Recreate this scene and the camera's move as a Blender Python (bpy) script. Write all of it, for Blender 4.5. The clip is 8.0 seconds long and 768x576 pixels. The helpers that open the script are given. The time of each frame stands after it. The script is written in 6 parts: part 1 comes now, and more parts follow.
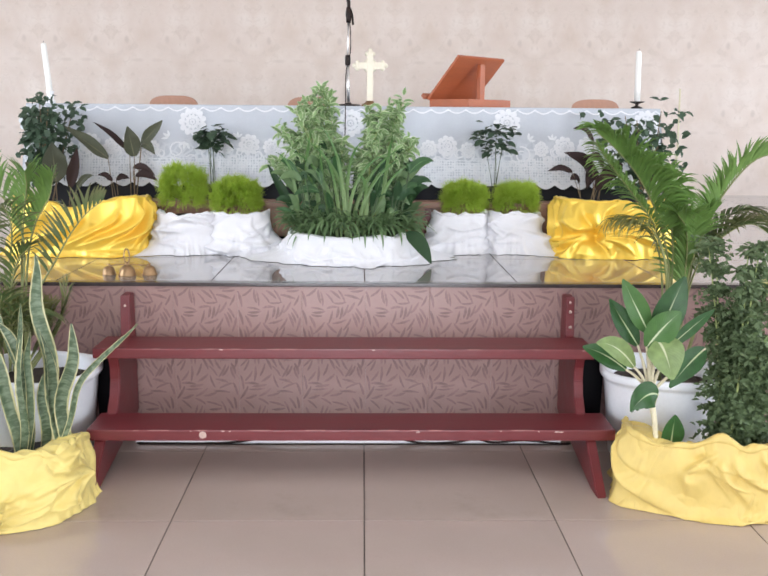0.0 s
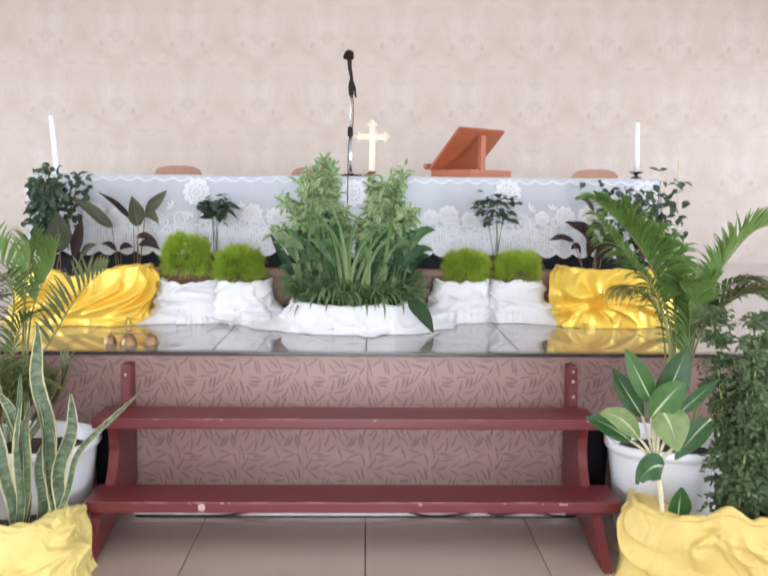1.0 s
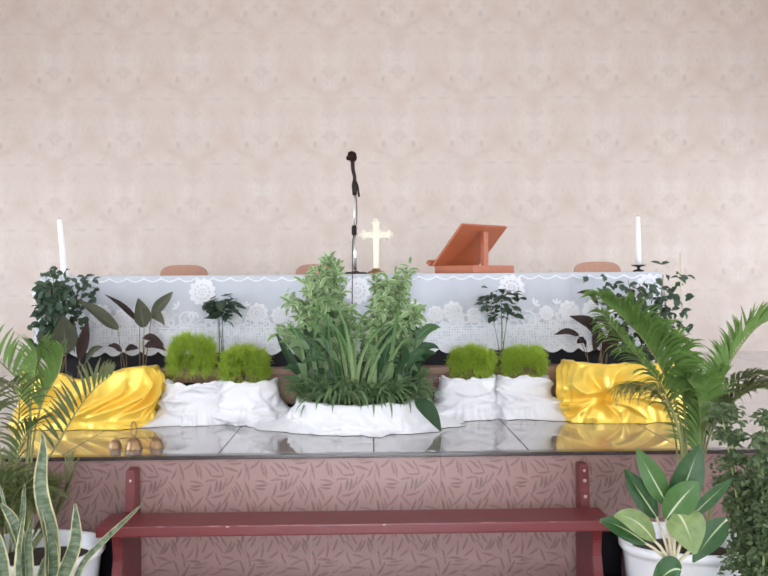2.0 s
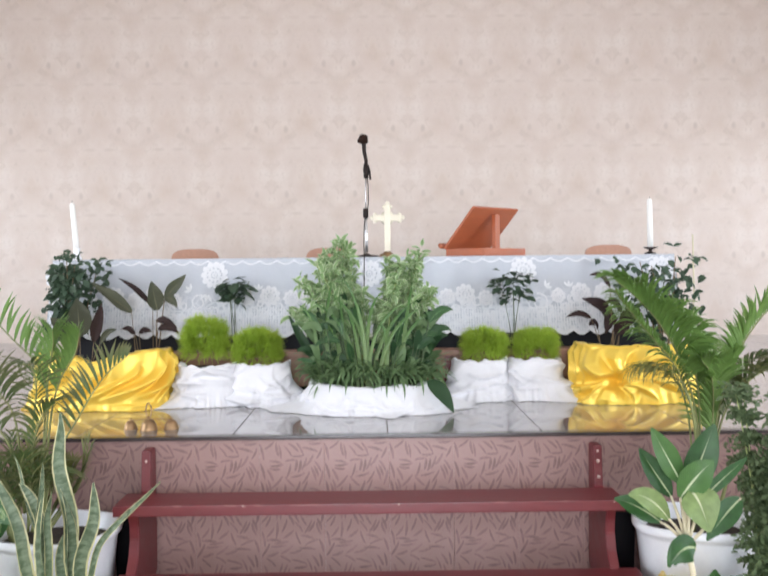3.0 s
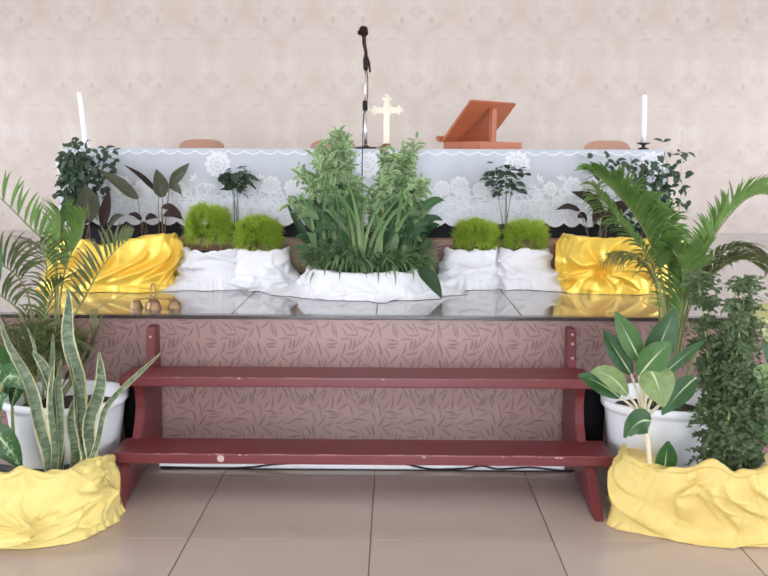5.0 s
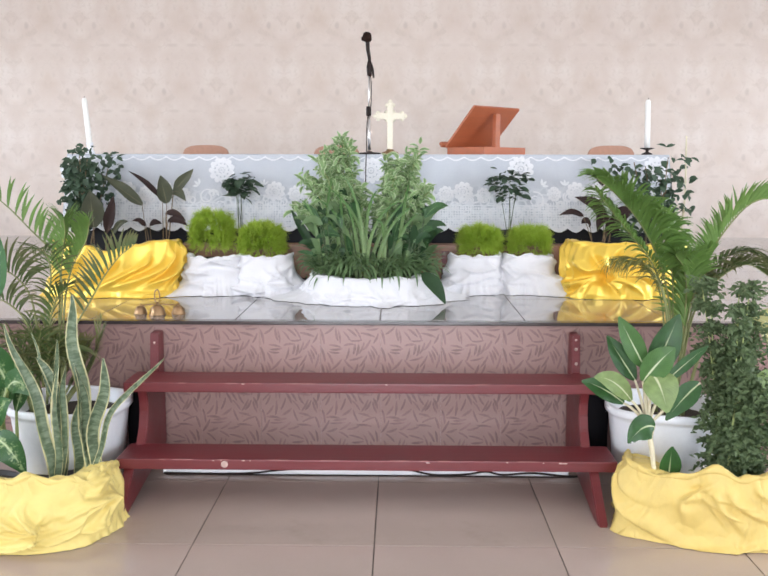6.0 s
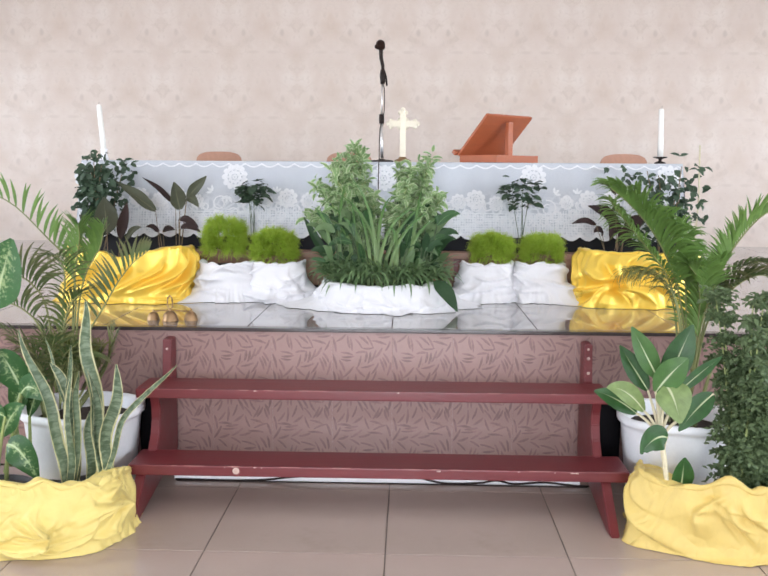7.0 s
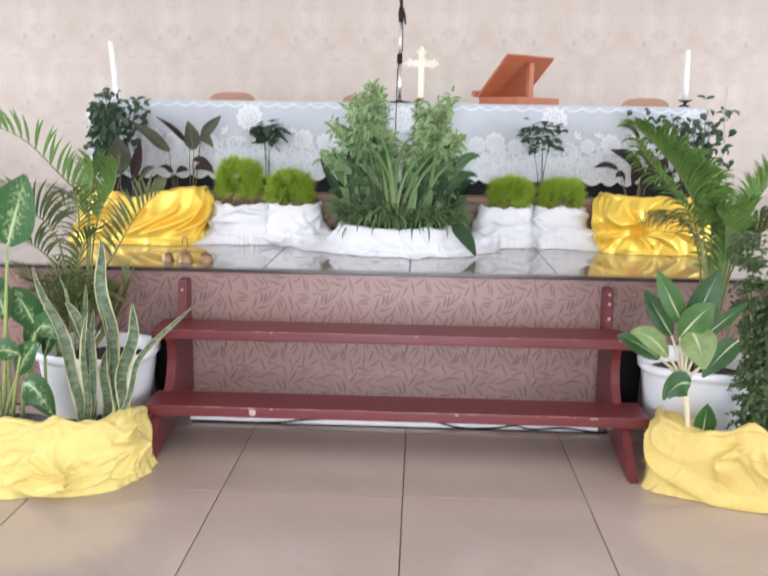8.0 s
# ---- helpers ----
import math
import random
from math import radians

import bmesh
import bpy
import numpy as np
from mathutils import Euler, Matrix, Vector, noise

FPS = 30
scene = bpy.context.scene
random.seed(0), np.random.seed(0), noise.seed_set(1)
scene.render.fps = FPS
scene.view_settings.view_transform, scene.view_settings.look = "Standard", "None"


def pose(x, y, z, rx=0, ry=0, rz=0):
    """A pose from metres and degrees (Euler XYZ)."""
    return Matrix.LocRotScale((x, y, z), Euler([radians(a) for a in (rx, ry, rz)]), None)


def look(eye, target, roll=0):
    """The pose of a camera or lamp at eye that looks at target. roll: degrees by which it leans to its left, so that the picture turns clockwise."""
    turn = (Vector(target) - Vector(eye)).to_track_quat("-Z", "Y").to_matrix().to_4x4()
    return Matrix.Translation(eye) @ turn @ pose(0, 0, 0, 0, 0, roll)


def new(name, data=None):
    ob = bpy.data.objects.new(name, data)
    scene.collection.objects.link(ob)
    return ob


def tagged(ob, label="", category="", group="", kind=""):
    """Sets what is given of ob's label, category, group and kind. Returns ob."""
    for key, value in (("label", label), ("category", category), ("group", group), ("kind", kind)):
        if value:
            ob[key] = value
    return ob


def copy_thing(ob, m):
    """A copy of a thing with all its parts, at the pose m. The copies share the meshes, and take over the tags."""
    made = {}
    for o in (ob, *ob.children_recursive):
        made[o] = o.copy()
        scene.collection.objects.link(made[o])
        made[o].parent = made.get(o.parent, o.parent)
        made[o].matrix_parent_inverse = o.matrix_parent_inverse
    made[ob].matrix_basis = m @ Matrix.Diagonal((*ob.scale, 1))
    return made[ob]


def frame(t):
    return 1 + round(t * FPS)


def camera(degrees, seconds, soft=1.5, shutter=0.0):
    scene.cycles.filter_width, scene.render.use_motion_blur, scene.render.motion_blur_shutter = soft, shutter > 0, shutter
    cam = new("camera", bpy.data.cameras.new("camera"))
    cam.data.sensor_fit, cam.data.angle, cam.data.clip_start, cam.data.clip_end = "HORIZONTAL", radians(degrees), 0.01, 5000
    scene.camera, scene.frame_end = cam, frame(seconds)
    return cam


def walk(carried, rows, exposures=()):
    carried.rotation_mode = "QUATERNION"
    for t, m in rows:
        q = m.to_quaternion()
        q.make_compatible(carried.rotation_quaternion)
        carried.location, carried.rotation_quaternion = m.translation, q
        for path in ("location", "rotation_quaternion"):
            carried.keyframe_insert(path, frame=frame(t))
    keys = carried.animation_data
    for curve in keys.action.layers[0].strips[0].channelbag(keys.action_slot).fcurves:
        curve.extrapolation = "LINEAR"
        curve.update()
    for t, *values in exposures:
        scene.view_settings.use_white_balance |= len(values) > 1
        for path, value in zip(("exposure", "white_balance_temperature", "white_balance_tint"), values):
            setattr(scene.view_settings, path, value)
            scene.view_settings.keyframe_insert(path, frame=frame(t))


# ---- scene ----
cam = camera(46.4, 8.0, soft=1.7, shutter=0.5)
PATH = [
    (0, (-0.01, -3.437, 1.226), (0.039, -1.472, 0.86), 0.5),
    (0.5, (-0.006, -3.433, 1.227), (0.04, -1.461, 0.896), 0.3),
    (1, (-0.008, -3.431, 1.235), (0.035, -1.444, 1.016), 0.5),
    (1.5, (-0.018, -3.432, 1.26), (0.028, -1.434, 1.184), -0.1),
    (1.7, (-0.014, -3.432, 1.277), (0.029, -1.433, 1.245), -0.3),
    (2.8, (-0.04, -3.431, 1.276), (-0.019, -1.431, 1.261), -0.6),
    (3, (-0.043, -3.44, 1.257), (-0.023, -1.44, 1.206), -0.6),
    (3.5, (-0.014, -3.485, 1.251), (-0.014, -1.49, 1.112), -0.4),
    (4, (0.056, -3.585, 1.222), (0.034, -1.603, 0.958), 0.2),
    (5.5, (0.074, -3.628, 1.242), (0.052, -1.648, 0.96), 0.2),
    (6, (0.076, -3.628, 1.239), (0.044, -1.647, 0.969), 0.1),
    (6.5, (0.068, -3.623, 1.239), (0.026, -1.641, 0.978), 0.2),
    (7, (0.068, -3.63, 1.247), (0.013, -1.647, 0.99), 0.4),
    (7.5, (0.069, -3.626, 1.243), (0.002, -1.646, 0.973), 0.4),
    (8, (0.032, -3.579, 1.212), (-0.042, -1.615, 0.843), 0.9),
]
walk(cam, [(t, look(eye, target, roll)) for t, eye, target, roll in PATH])

# ---------------------------------------------------------------- light
world = bpy.data.worlds.new("sky")
scene.world = world
world.use_nodes = True
wn = world.node_tree.nodes
sky = wn.new("ShaderNodeTexSky")
sky.sky_type = "NISHITA"
sky.sun_disc = False
sky.sun_elevation, sky.sun_rotation = radians(48), radians(150)
wn["Background"].inputs["Strength"].default_value = 0.12
world.node_tree.links.new(sky.outputs["Color"], wn["Background"].inputs["Color"])

HALF_WIDTH, BACK, FRONT, HEIGHT = 4.6, 4.45, -9.0, 4.6   # the hall: side walls, wall behind the altar, entrance wall, ceiling
PLATFORM = 0.606


def lamp(name, eye, target, wide, high, watts, colour):
    data = bpy.data.lights.new(name, "AREA")
    data.shape, data.size, data.size_y = "RECTANGLE", wide, high
    data.energy, data.color = watts, colour
    ob = new(name, data)
    ob.matrix_world = look(eye, target)
    return ob


WINDOWS = [(2.7, 1.7), (-1.1, 1.9), (-4.6, 1.9)]  # middle along the hall and width of the openings in both side walls
SILL, HEAD = 0.85, 2.45
for wy, ww in WINDOWS:
    for side, power in ((-1, 92), (1, 100)):
        x = side * (HALF_WIDTH + 0.06)
        lamp("window_light", (x, wy, (SILL + HEAD) / 2), (0, wy, (SILL + HEAD) / 2 - 2.2), ww, HEAD - SILL, power * (0.42 if wy > 1 else 1.16), (0.81, 0.885, 1.0))
lamp("door_light", (0, FRONT - 0.06, 1.5), (0, 0, 1.2), 3.2, 3.0, 388, (0.885, 0.92, 1.0))


# ---------------------------------------------------------------- materials
def node(tree, kind, **inputs):
    n = tree.nodes.new(kind)
    for key, value in inputs.items():
        n.inputs[key.replace("_", " ")].default_value = value
    return n


def shade(col, k):
    return (min(col[0] * k, 1), min(col[1] * k, 1), min(col[2] * k, 1), 1)


def mix_colour(tree, fac, a, b):
    m = tree.nodes.new("ShaderNodeMix")
    m.data_type = "RGBA"
    for sock, value in ((m.inputs[0], fac), (m.inputs[6], a), (m.inputs[7], b)):
        if isinstance(value, bpy.types.NodeSocket):
            tree.links.new(value, sock)
        else:
            sock.default_value = value
    return m.outputs[2]


def calc(tree, op, a, b=0.0, clamp=False):
    m = tree.nodes.new("ShaderNodeMath")
    m.operation, m.use_clamp = op, clamp
    for sock, value in ((m.inputs[0], a), (m.inputs[1], b)):
        if isinstance(value, bpy.types.NodeSocket):
            tree.links.new(value, sock)
        else:
            sock.default_value = value
    return m.outputs[0]


def ramp(tree, value, low, high):
    m = tree.nodes.new("ShaderNodeMapRange")
    m.inputs["From Min"].default_value, m.inputs["From Max"].default_value = low, high
    tree.links.new(value, m.inputs["Value"])
    return m.outputs["Result"]


def surface(name, col, rough=0.5, metal=0.0, vary=0.12, scale=6.0, fine=70.0, bump=0.06, stretch=(1, 1, 1), sheen=0.0, coat=0.0, random_tone=0.0, stain=None, gloss=0.5, crease=0.0):
    """A material with slow stains and fine grain, both in metres."""
    m = bpy.data.materials.new(name)
    m.use_nodes = True
    t = m.node_tree
    bsdf = t.nodes["Principled BSDF"]
    co = t.nodes.new("ShaderNodeTexCoord").outputs["Object"]
    mp = node(t, "ShaderNodeMapping", Scale=stretch)
    t.links.new(co, mp.inputs["Vector"])
    n1 = node(t, "ShaderNodeTexNoise", Scale=scale, Detail=4.0, Roughness=0.6)
    n2 = node(t, "ShaderNodeTexNoise", Scale=fine, Detail=3.0, Roughness=0.6)
    t.links.new(mp.outputs["Vector"], n1.inputs["Vector"])
    t.links.new(mp.outputs["Vector"], n2.inputs["Vector"])
    both = calc(t, "ADD", calc(t, "MULTIPLY", n1.outputs["Fac"], 0.6), calc(t, "MULTIPLY", n2.outputs["Fac"], 0.4))
    tone = ramp(t, both, 0.3, 0.7)
    out = mix_colour(t, tone, shade(col, 1 - vary), shade(col, 1 + vary))
    if stain:
        patch = node(t, "ShaderNodeTexNoise", Scale=scale * 0.5, Detail=6.0, Roughness=0.7)
        t.links.new(mp.outputs["Vector"], patch.inputs["Vector"])
        out = mix_colour(t, ramp(t, patch.outputs["Fac"], 0.58, 0.75), out, (*stain, 1))
    if random_tone:
        info = t.nodes.new("ShaderNodeObjectInfo").outputs["Random"]
        hsv = t.nodes.new("ShaderNodeHueSaturation")
        t.links.new(ramp_to(t, info, 1 - random_tone, 1 + random_tone), hsv.inputs["Value"])
        t.links.new(out, hsv.inputs["Color"])
        out = hsv.outputs["Color"]
    t.links.new(out, bsdf.inputs["Base Color"])
    r = mix_value(t, tone, rough * 0.85, min(rough * 1.15, 1))
    t.links.new(r, bsdf.inputs["Roughness"])
    bsdf.inputs["Metallic"].default_value = metal
    bsdf.inputs["Specular IOR Level"].default_value = gloss
    bsdf.inputs["Sheen Weight"].default_value = sheen
    bsdf.inputs["Coat Weight"].default_value = coat
    if bump:
        b = node(t, "ShaderNodeBump", Strength=bump, Distance=0.01)
        t.links.new(both, b.inputs["Height"])
        if crease:
            # sharp crumple lines between soft hollows
            line = node(t, "ShaderNodeTexNoise", Scale=crease, Detail=2.0, Roughness=0.5, Distortion=1.4)
            t.links.new(mp.outputs["Vector"], line.inputs["Vector"])
            ridge = calc(t, "MINIMUM", calc(t, "MULTIPLY", calc(t, "ABSOLUTE", calc(t, "SUBTRACT", line.outputs["Fac"], 0.5)), 7.0), 1.0)
            fold = node(t, "ShaderNodeBump", Strength=0.55, Distance=0.012)
            t.links.new(ridge, fold.inputs["Height"])
            t.links.new(fold.outputs["Normal"], b.inputs["Normal"])
        t.links.new(b.outputs["Normal"], bsdf.inputs["Normal"])
    return m


def mix_value(t, fac, a, b):
    return calc(t, "ADD", calc(t, "MULTIPLY", fac, b - a), a)


def ramp_to(t, value, low, high):
    return calc(t, "ADD", calc(t, "MULTIPLY", value, high - low), low)


def leaf_material(name, col, tip=None, margin=None, rib=None, band=None, speck=None, edge=0.455, rough=0.42, vary=0.25, glow=0.25, gloss=0.4):
    """Leaf: u runs across the blade, v along it. margin, rib, band and speck are colours of its markings."""
    m = bpy.data.materials.new(name)
    m.use_nodes = True
    t = m.node_tree
    bsdf = t.nodes["Principled BSDF"]
    uv = t.nodes.new("ShaderNodeUVMap")
    xyz = t.nodes.new("ShaderNodeSeparateXYZ")
    t.links.new(uv.outputs["UV"], xyz.inputs[0])
    u, v = xyz.outputs["X"], xyz.outputs["Y"]
    off = calc(t, "ABSOLUTE", calc(t, "SUBTRACT", u, 0.5))
    isl = t.nodes.new("ShaderNodeNewGeometry").outputs["Random Per Island"]
    obj = t.nodes.new("ShaderNodeObjectInfo").outputs["Random"]
    co = t.nodes.new("ShaderNodeTexCoord").outputs["Object"]
    n = node(t, "ShaderNodeTexNoise", Scale=45.0, Detail=3.0)
    t.links.new(co, n.inputs["Vector"])
    out = mix_colour(t, n.outputs["Fac"], shade(col, 1 - vary), shade(col, 1 + vary))
    out = mix_colour(t, calc(t, "MULTIPLY", calc(t, "FRACT", calc(t, "ADD", isl, obj)), 0.45), out, shade(col, 0.45))
    if tip:
        out = mix_colour(t, ramp(t, v, 0.2, 0.75), out, (*tip, 1))
    if band:
        warped = node(t, "ShaderNodeTexNoise", Scale=14.0, Detail=4.0, Roughness=0.65)
        mp = node(t, "ShaderNodeMapping", Scale=(0.05, 2.1, 1.0))
        t.links.new(uv.outputs["UV"], mp.inputs["Vector"])
        t.links.new(mp.outputs["Vector"], warped.inputs["Vector"])
        out = mix_colour(t, ramp(t, warped.outputs["Fac"], 0.45, 0.62), out, (*band, 1))
    if speck:
        vor = node(t, "ShaderNodeTexNoise", Scale=70.0, Detail=4.0, Roughness=0.7)
        t.links.new(co, vor.inputs["Vector"])
        near = calc(t, "SUBTRACT", calc(t, "MULTIPLY", vor.outputs["Fac"], 1.0), calc(t, "MULTIPLY", off, 0.55))
        out = mix_colour(t, ramp(t, near, 0.41, 0.53), out, (*speck, 1))
    if rib:
        side = calc(t, "ADD", off, calc(t, "MULTIPLY", calc(t, "SUBTRACT", v, 0.3), 0.07))
        out = mix_colour(t, ramp(t, side, 0.048, 0.018), out, (*rib, 1))
    if margin:
        out = mix_colour(t, ramp(t, calc(t, "ADD", off, calc(t, "MULTIPLY", n.outputs["Fac"], 0.16)), edge, edge + 0.045), out, (*margin, 1))
    t.links.new(out, bsdf.inputs["Base Color"])
    bsdf.inputs["Roughness"].default_value = rough
    bsdf.inputs["Specular IOR Level"].default_value = gloss
    b = node(t, "ShaderNodeBump", Strength=0.10, Distance=0.003)
    t.links.new(calc(t, "SINE", calc(t, "MULTIPLY", calc(t, "SUBTRACT", calc(t, "MULTIPLY", v, 1.4), off), 70.0)), b.inputs["Height"])
    t.links.new(b.outputs["Normal"], bsdf.inputs["Normal"])
    if glow:
        tr = t.nodes.new("ShaderNodeBsdfTranslucent")
        t.links.new(out, tr.inputs["Color"])
        mx = t.nodes.new("ShaderNodeMixShader")
        mx.inputs[0].default_value = glow
        t.links.new(bsdf.outputs[0], mx.inputs[1])
        t.links.new(tr.outputs[0], mx.inputs[2])
        t.links.new(mx.outputs[0], t.nodes["Material Output"].inputs["Surface"])
    return m


def wall_material():
    """Glazed wall tiles: an ornament mirrored about upright axes 60 cm apart and repeated every 57 cm upwards."""
    m = bpy.data.materials.new("ornament_wall_tile")
    m.use_nodes = True
    t = m.node_tree
    bsdf = t.nodes["Principled BSDF"]
    xyz = t.nodes.new("ShaderNodeSeparateXYZ")
    co = t.nodes.new("ShaderNodeTexCoord").outputs["Object"]
    t.links.new(co, xyz.inputs[0])
    u = calc(t, "PINGPONG", calc(t, "ADD", xyz.outputs["X"], 30.04), 0.3)
    v = calc(t, "MODULO", calc(t, "ADD", xyz.outputs["Z"], 0.12), 0.57)
    flat = t.nodes.new("ShaderNodeCombineXYZ")
    t.links.new(u, flat.inputs[0])
    t.links.new(v, flat.inputs[1])
    big = node(t, "ShaderNodeTexNoise", Scale=6.5, Detail=2.0, Roughness=0.5)
    small = node(t, "ShaderNodeTexNoise", Scale=13.0, Detail=4.0, Roughness=0.60, Distortion=0.9)
    veil = node(t, "ShaderNodeTexNoise", Scale=26.0, Detail=3.0, Roughness=0.6)
    for n in (big, small, veil):
        t.links.new(flat.outputs[0], n.inputs["Vector"])
    slow = node(t, "ShaderNodeTexNoise", Scale=0.9, Detail=3.0)
    cloud = node(t, "ShaderNodeTexNoise", Scale=5.0, Detail=4.0, Roughness=0.65)
    t.links.new(co, slow.inputs["Vector"])
    t.links.new(co, cloud.inputs["Vector"])

    def blot(cu, cv, ru, rv, soft):
        """1 inside an ellipse of the repeat with a ragged edge, 0 outside."""
        du = calc(t, "DIVIDE", calc(t, "SUBTRACT", u, cu), ru)
        dv = calc(t, "DIVIDE", calc(t, "SUBTRACT", v, cv), rv)
        d = calc(t, "SQRT", calc(t, "ADD", calc(t, "MULTIPLY", du, du), calc(t, "MULTIPLY", dv, dv)))
        d = calc(t, "ADD", d, calc(t, "MULTIPLY", calc(t, "SUBTRACT", small.outputs["Fac"], 0.5), 1.6))
        return ramp(t, d, 1.0 + soft, 1.0 - soft)

    out = mix_colour(t, ramp(t, big.outputs["Fac"], 0.36, 0.64), (0.716, 0.605, 0.525, 1), (0.791, 0.693, 0.620, 1))
    out = mix_colour(t, calc(t, "MULTIPLY", ramp(t, small.outputs["Fac"], 0.52, 0.64), 0.55), out, (0.619, 0.515, 0.434, 1))
    out = mix_colour(t, calc(t, "MULTIPLY", blot(0.0, 0.34, 0.075, 0.13, 0.45), 0.40), out, (0.635, 0.498, 0.397, 1))
    out = mix_colour(t, calc(t, "MULTIPLY", blot(0.30, 0.08, 0.06, 0.10, 0.45), 0.32), out, (0.635, 0.503, 0.408, 1))
    out = mix_colour(t, calc(t, "MULTIPLY", blot(0.17, 0.30, 0.016, 0.024, 0.5), 0.55), out, (0.538, 0.450, 0.387, 1))
    out = mix_colour(t, calc(t, "MULTIPLY", blot(0.09, 0.13, 0.05, 0.012, 0.5), 0.40), out, (0.571, 0.471, 0.397, 1))
    out = mix_colour(t, calc(t, "MULTIPLY", blot(0.23, 0.46, 0.055, 0.06, 0.5), 0.45), out, (0.829, 0.749, 0.687, 1))
    out = mix_colour(t, calc(t, "MULTIPLY", ramp(t, veil.outputs["Fac"], 0.55, 0.68), 0.25), out, (0.613, 0.524, 0.454, 1))
    worn = calc(t, "MULTIPLY", ramp(t, cloud.outputs["Fac"], 0.40, 0.66), 0.55)
    out = mix_colour(t, worn, out, (0.743, 0.633, 0.563, 1))
    out = mix_colour(t, calc(t, "MULTIPLY", slow.outputs["Fac"], 0.22), out, (0.731, 0.618, 0.563, 1))
    t.links.new(out, bsdf.inputs["Base Color"])
    bsdf.inputs["Roughness"].default_value = 0.38
    b = node(t, "ShaderNodeBump", Strength=0.04, Distance=0.01)
    t.links.new(small.outputs["Fac"], b.inputs["Height"])
    t.links.new(b.outputs["Normal"], bsdf.inputs["Normal"])
    return m


def net_material():
    """Sheer bluish-white net with a fine mesh of threads."""
    m = bpy.data.materials.new("lace_net")
    m.use_nodes = True
    t = m.node_tree
    bsdf = t.nodes["Principled BSDF"]
    xyz = t.nodes.new("ShaderNodeSeparateXYZ")
    co = t.nodes.new("ShaderNodeTexCoord").outputs["Object"]
    t.links.new(co, xyz.inputs[0])
    gx = calc(t, "PINGPONG", calc(t, "ADD", xyz.outputs["X"], 20.0), 0.002)
    gz = calc(t, "PINGPONG", calc(t, "ADD", xyz.outputs["Z"], 20.0), 0.002)
    thread = ramp(t, calc(t, "MAXIMUM", gx, gz), 0.0012, 0.0018)
    cloud = node(t, "ShaderNodeTexNoise", Scale=9.0, Detail=4.0, Roughness=0.65)
    t.links.new(co, cloud.inputs["Vector"])
    out = mix_colour(t, cloud.outputs["Fac"], (0.44, 0.47, 0.525, 1), (0.56, 0.59, 0.645, 1))
    out = mix_colour(t, calc(t, "MULTIPLY", thread, 0.25), out, (0.80, 0.82, 0.84, 1))
    web = node(t, "ShaderNodeTexVoronoi", Scale=24.0)
    web.feature = "DISTANCE_TO_EDGE"
    t.links.new(co, web.inputs["Vector"])
    stitch = calc(t, "MULTIPLY", ramp(t, web.outputs["Distance"], 0.16, 0.06), ramp(t, calc(t, "ADD", xyz.outputs["Z"], calc(t, "MULTIPLY", cloud.outputs["Fac"], 0.10)), 1.20, 1.10))
    out = mix_colour(t, calc(t, "MULTIPLY", stitch, 0.92), out, (0.74, 0.76, 0.80, 1))
    t.links.new(out, bsdf.inputs["Base Color"])
    bsdf.inputs["Roughness"].default_value = 0.85
    return m


FLOOR_TILE = surface("polished_beige_tile", (0.437, 0.350, 0.307), rough=0.10, vary=0.06, scale=2.5, fine=160, bump=0.004, random_tone=0.03, stain=(0.36, 0.29, 0.25))
STAGE_TILE = surface("polished_platform_tile", (0.27, 0.243, 0.232), rough=0.03, coat=0.55, vary=0.05, scale=2.5, fine=160, bump=0.003, random_tone=0.03)
GROUT = surface("dark_grout", (0.19, 0.155, 0.135), rough=0.9, vary=0.3, bump=0.2)
RISER_TILE = surface("rose_riser_tile", (0.330, 0.206, 0.186), rough=0.3, vary=0.08, scale=9, fine=120, bump=0.02)
RISER_LEAF = surface("rose_riser_print", (0.240, 0.142, 0.134), rough=0.35, vary=0.30, scale=20, fine=150, bump=0.02)
GRANITE = surface("dark_granite_nosing", (0.050, 0.038, 0.038), rough=0.18, vary=0.5, scale=60, fine=260, bump=0.01)
WALL = wall_material()
PLASTER = surface("painted_plaster", (0.74, 0.70, 0.65), rough=0.8, vary=0.05, scale=1.5, fine=90, bump=0.08)
CEILING = surface("ceiling_board", (0.78, 0.76, 0.73), rough=0.85, vary=0.04, scale=1.0, fine=60, bump=0.05)
MAROON = surface("maroon_painted_wood", (0.150, 0.023, 0.027), rough=0.38, vary=0.22, scale=5, fine=60, bump=0.06, stretch=(0.25, 3, 3), stain=(0.175, 0.042, 0.042))
CHIP = surface("chipped_paint", (0.55, 0.40, 0.35), rough=0.8, vary=0.2)
BROWN_WOOD = surface("brown_stained_wood", (0.33, 0.17, 0.11), rough=0.45, vary=0.2, scale=5, fine=60, bump=0.06, stretch=(0.3, 3, 3))
STAND_WOOD = surface("red_brown_wood", (0.42, 0.12, 0.05), rough=0.42, vary=0.14, scale=6, fine=60, bump=0.05, stretch=(0.4, 3, 3))
CHAIR_WOOD = surface("chair_wood", (0.52, 0.28, 0.19), rough=0.45, vary=0.15, scale=6, fine=60, bump=0.05)
BLACK_CLOTH = surface("black_cloth", (0.018, 0.018, 0.022), rough=0.9, vary=0.3, fine=200, bump=0.1)
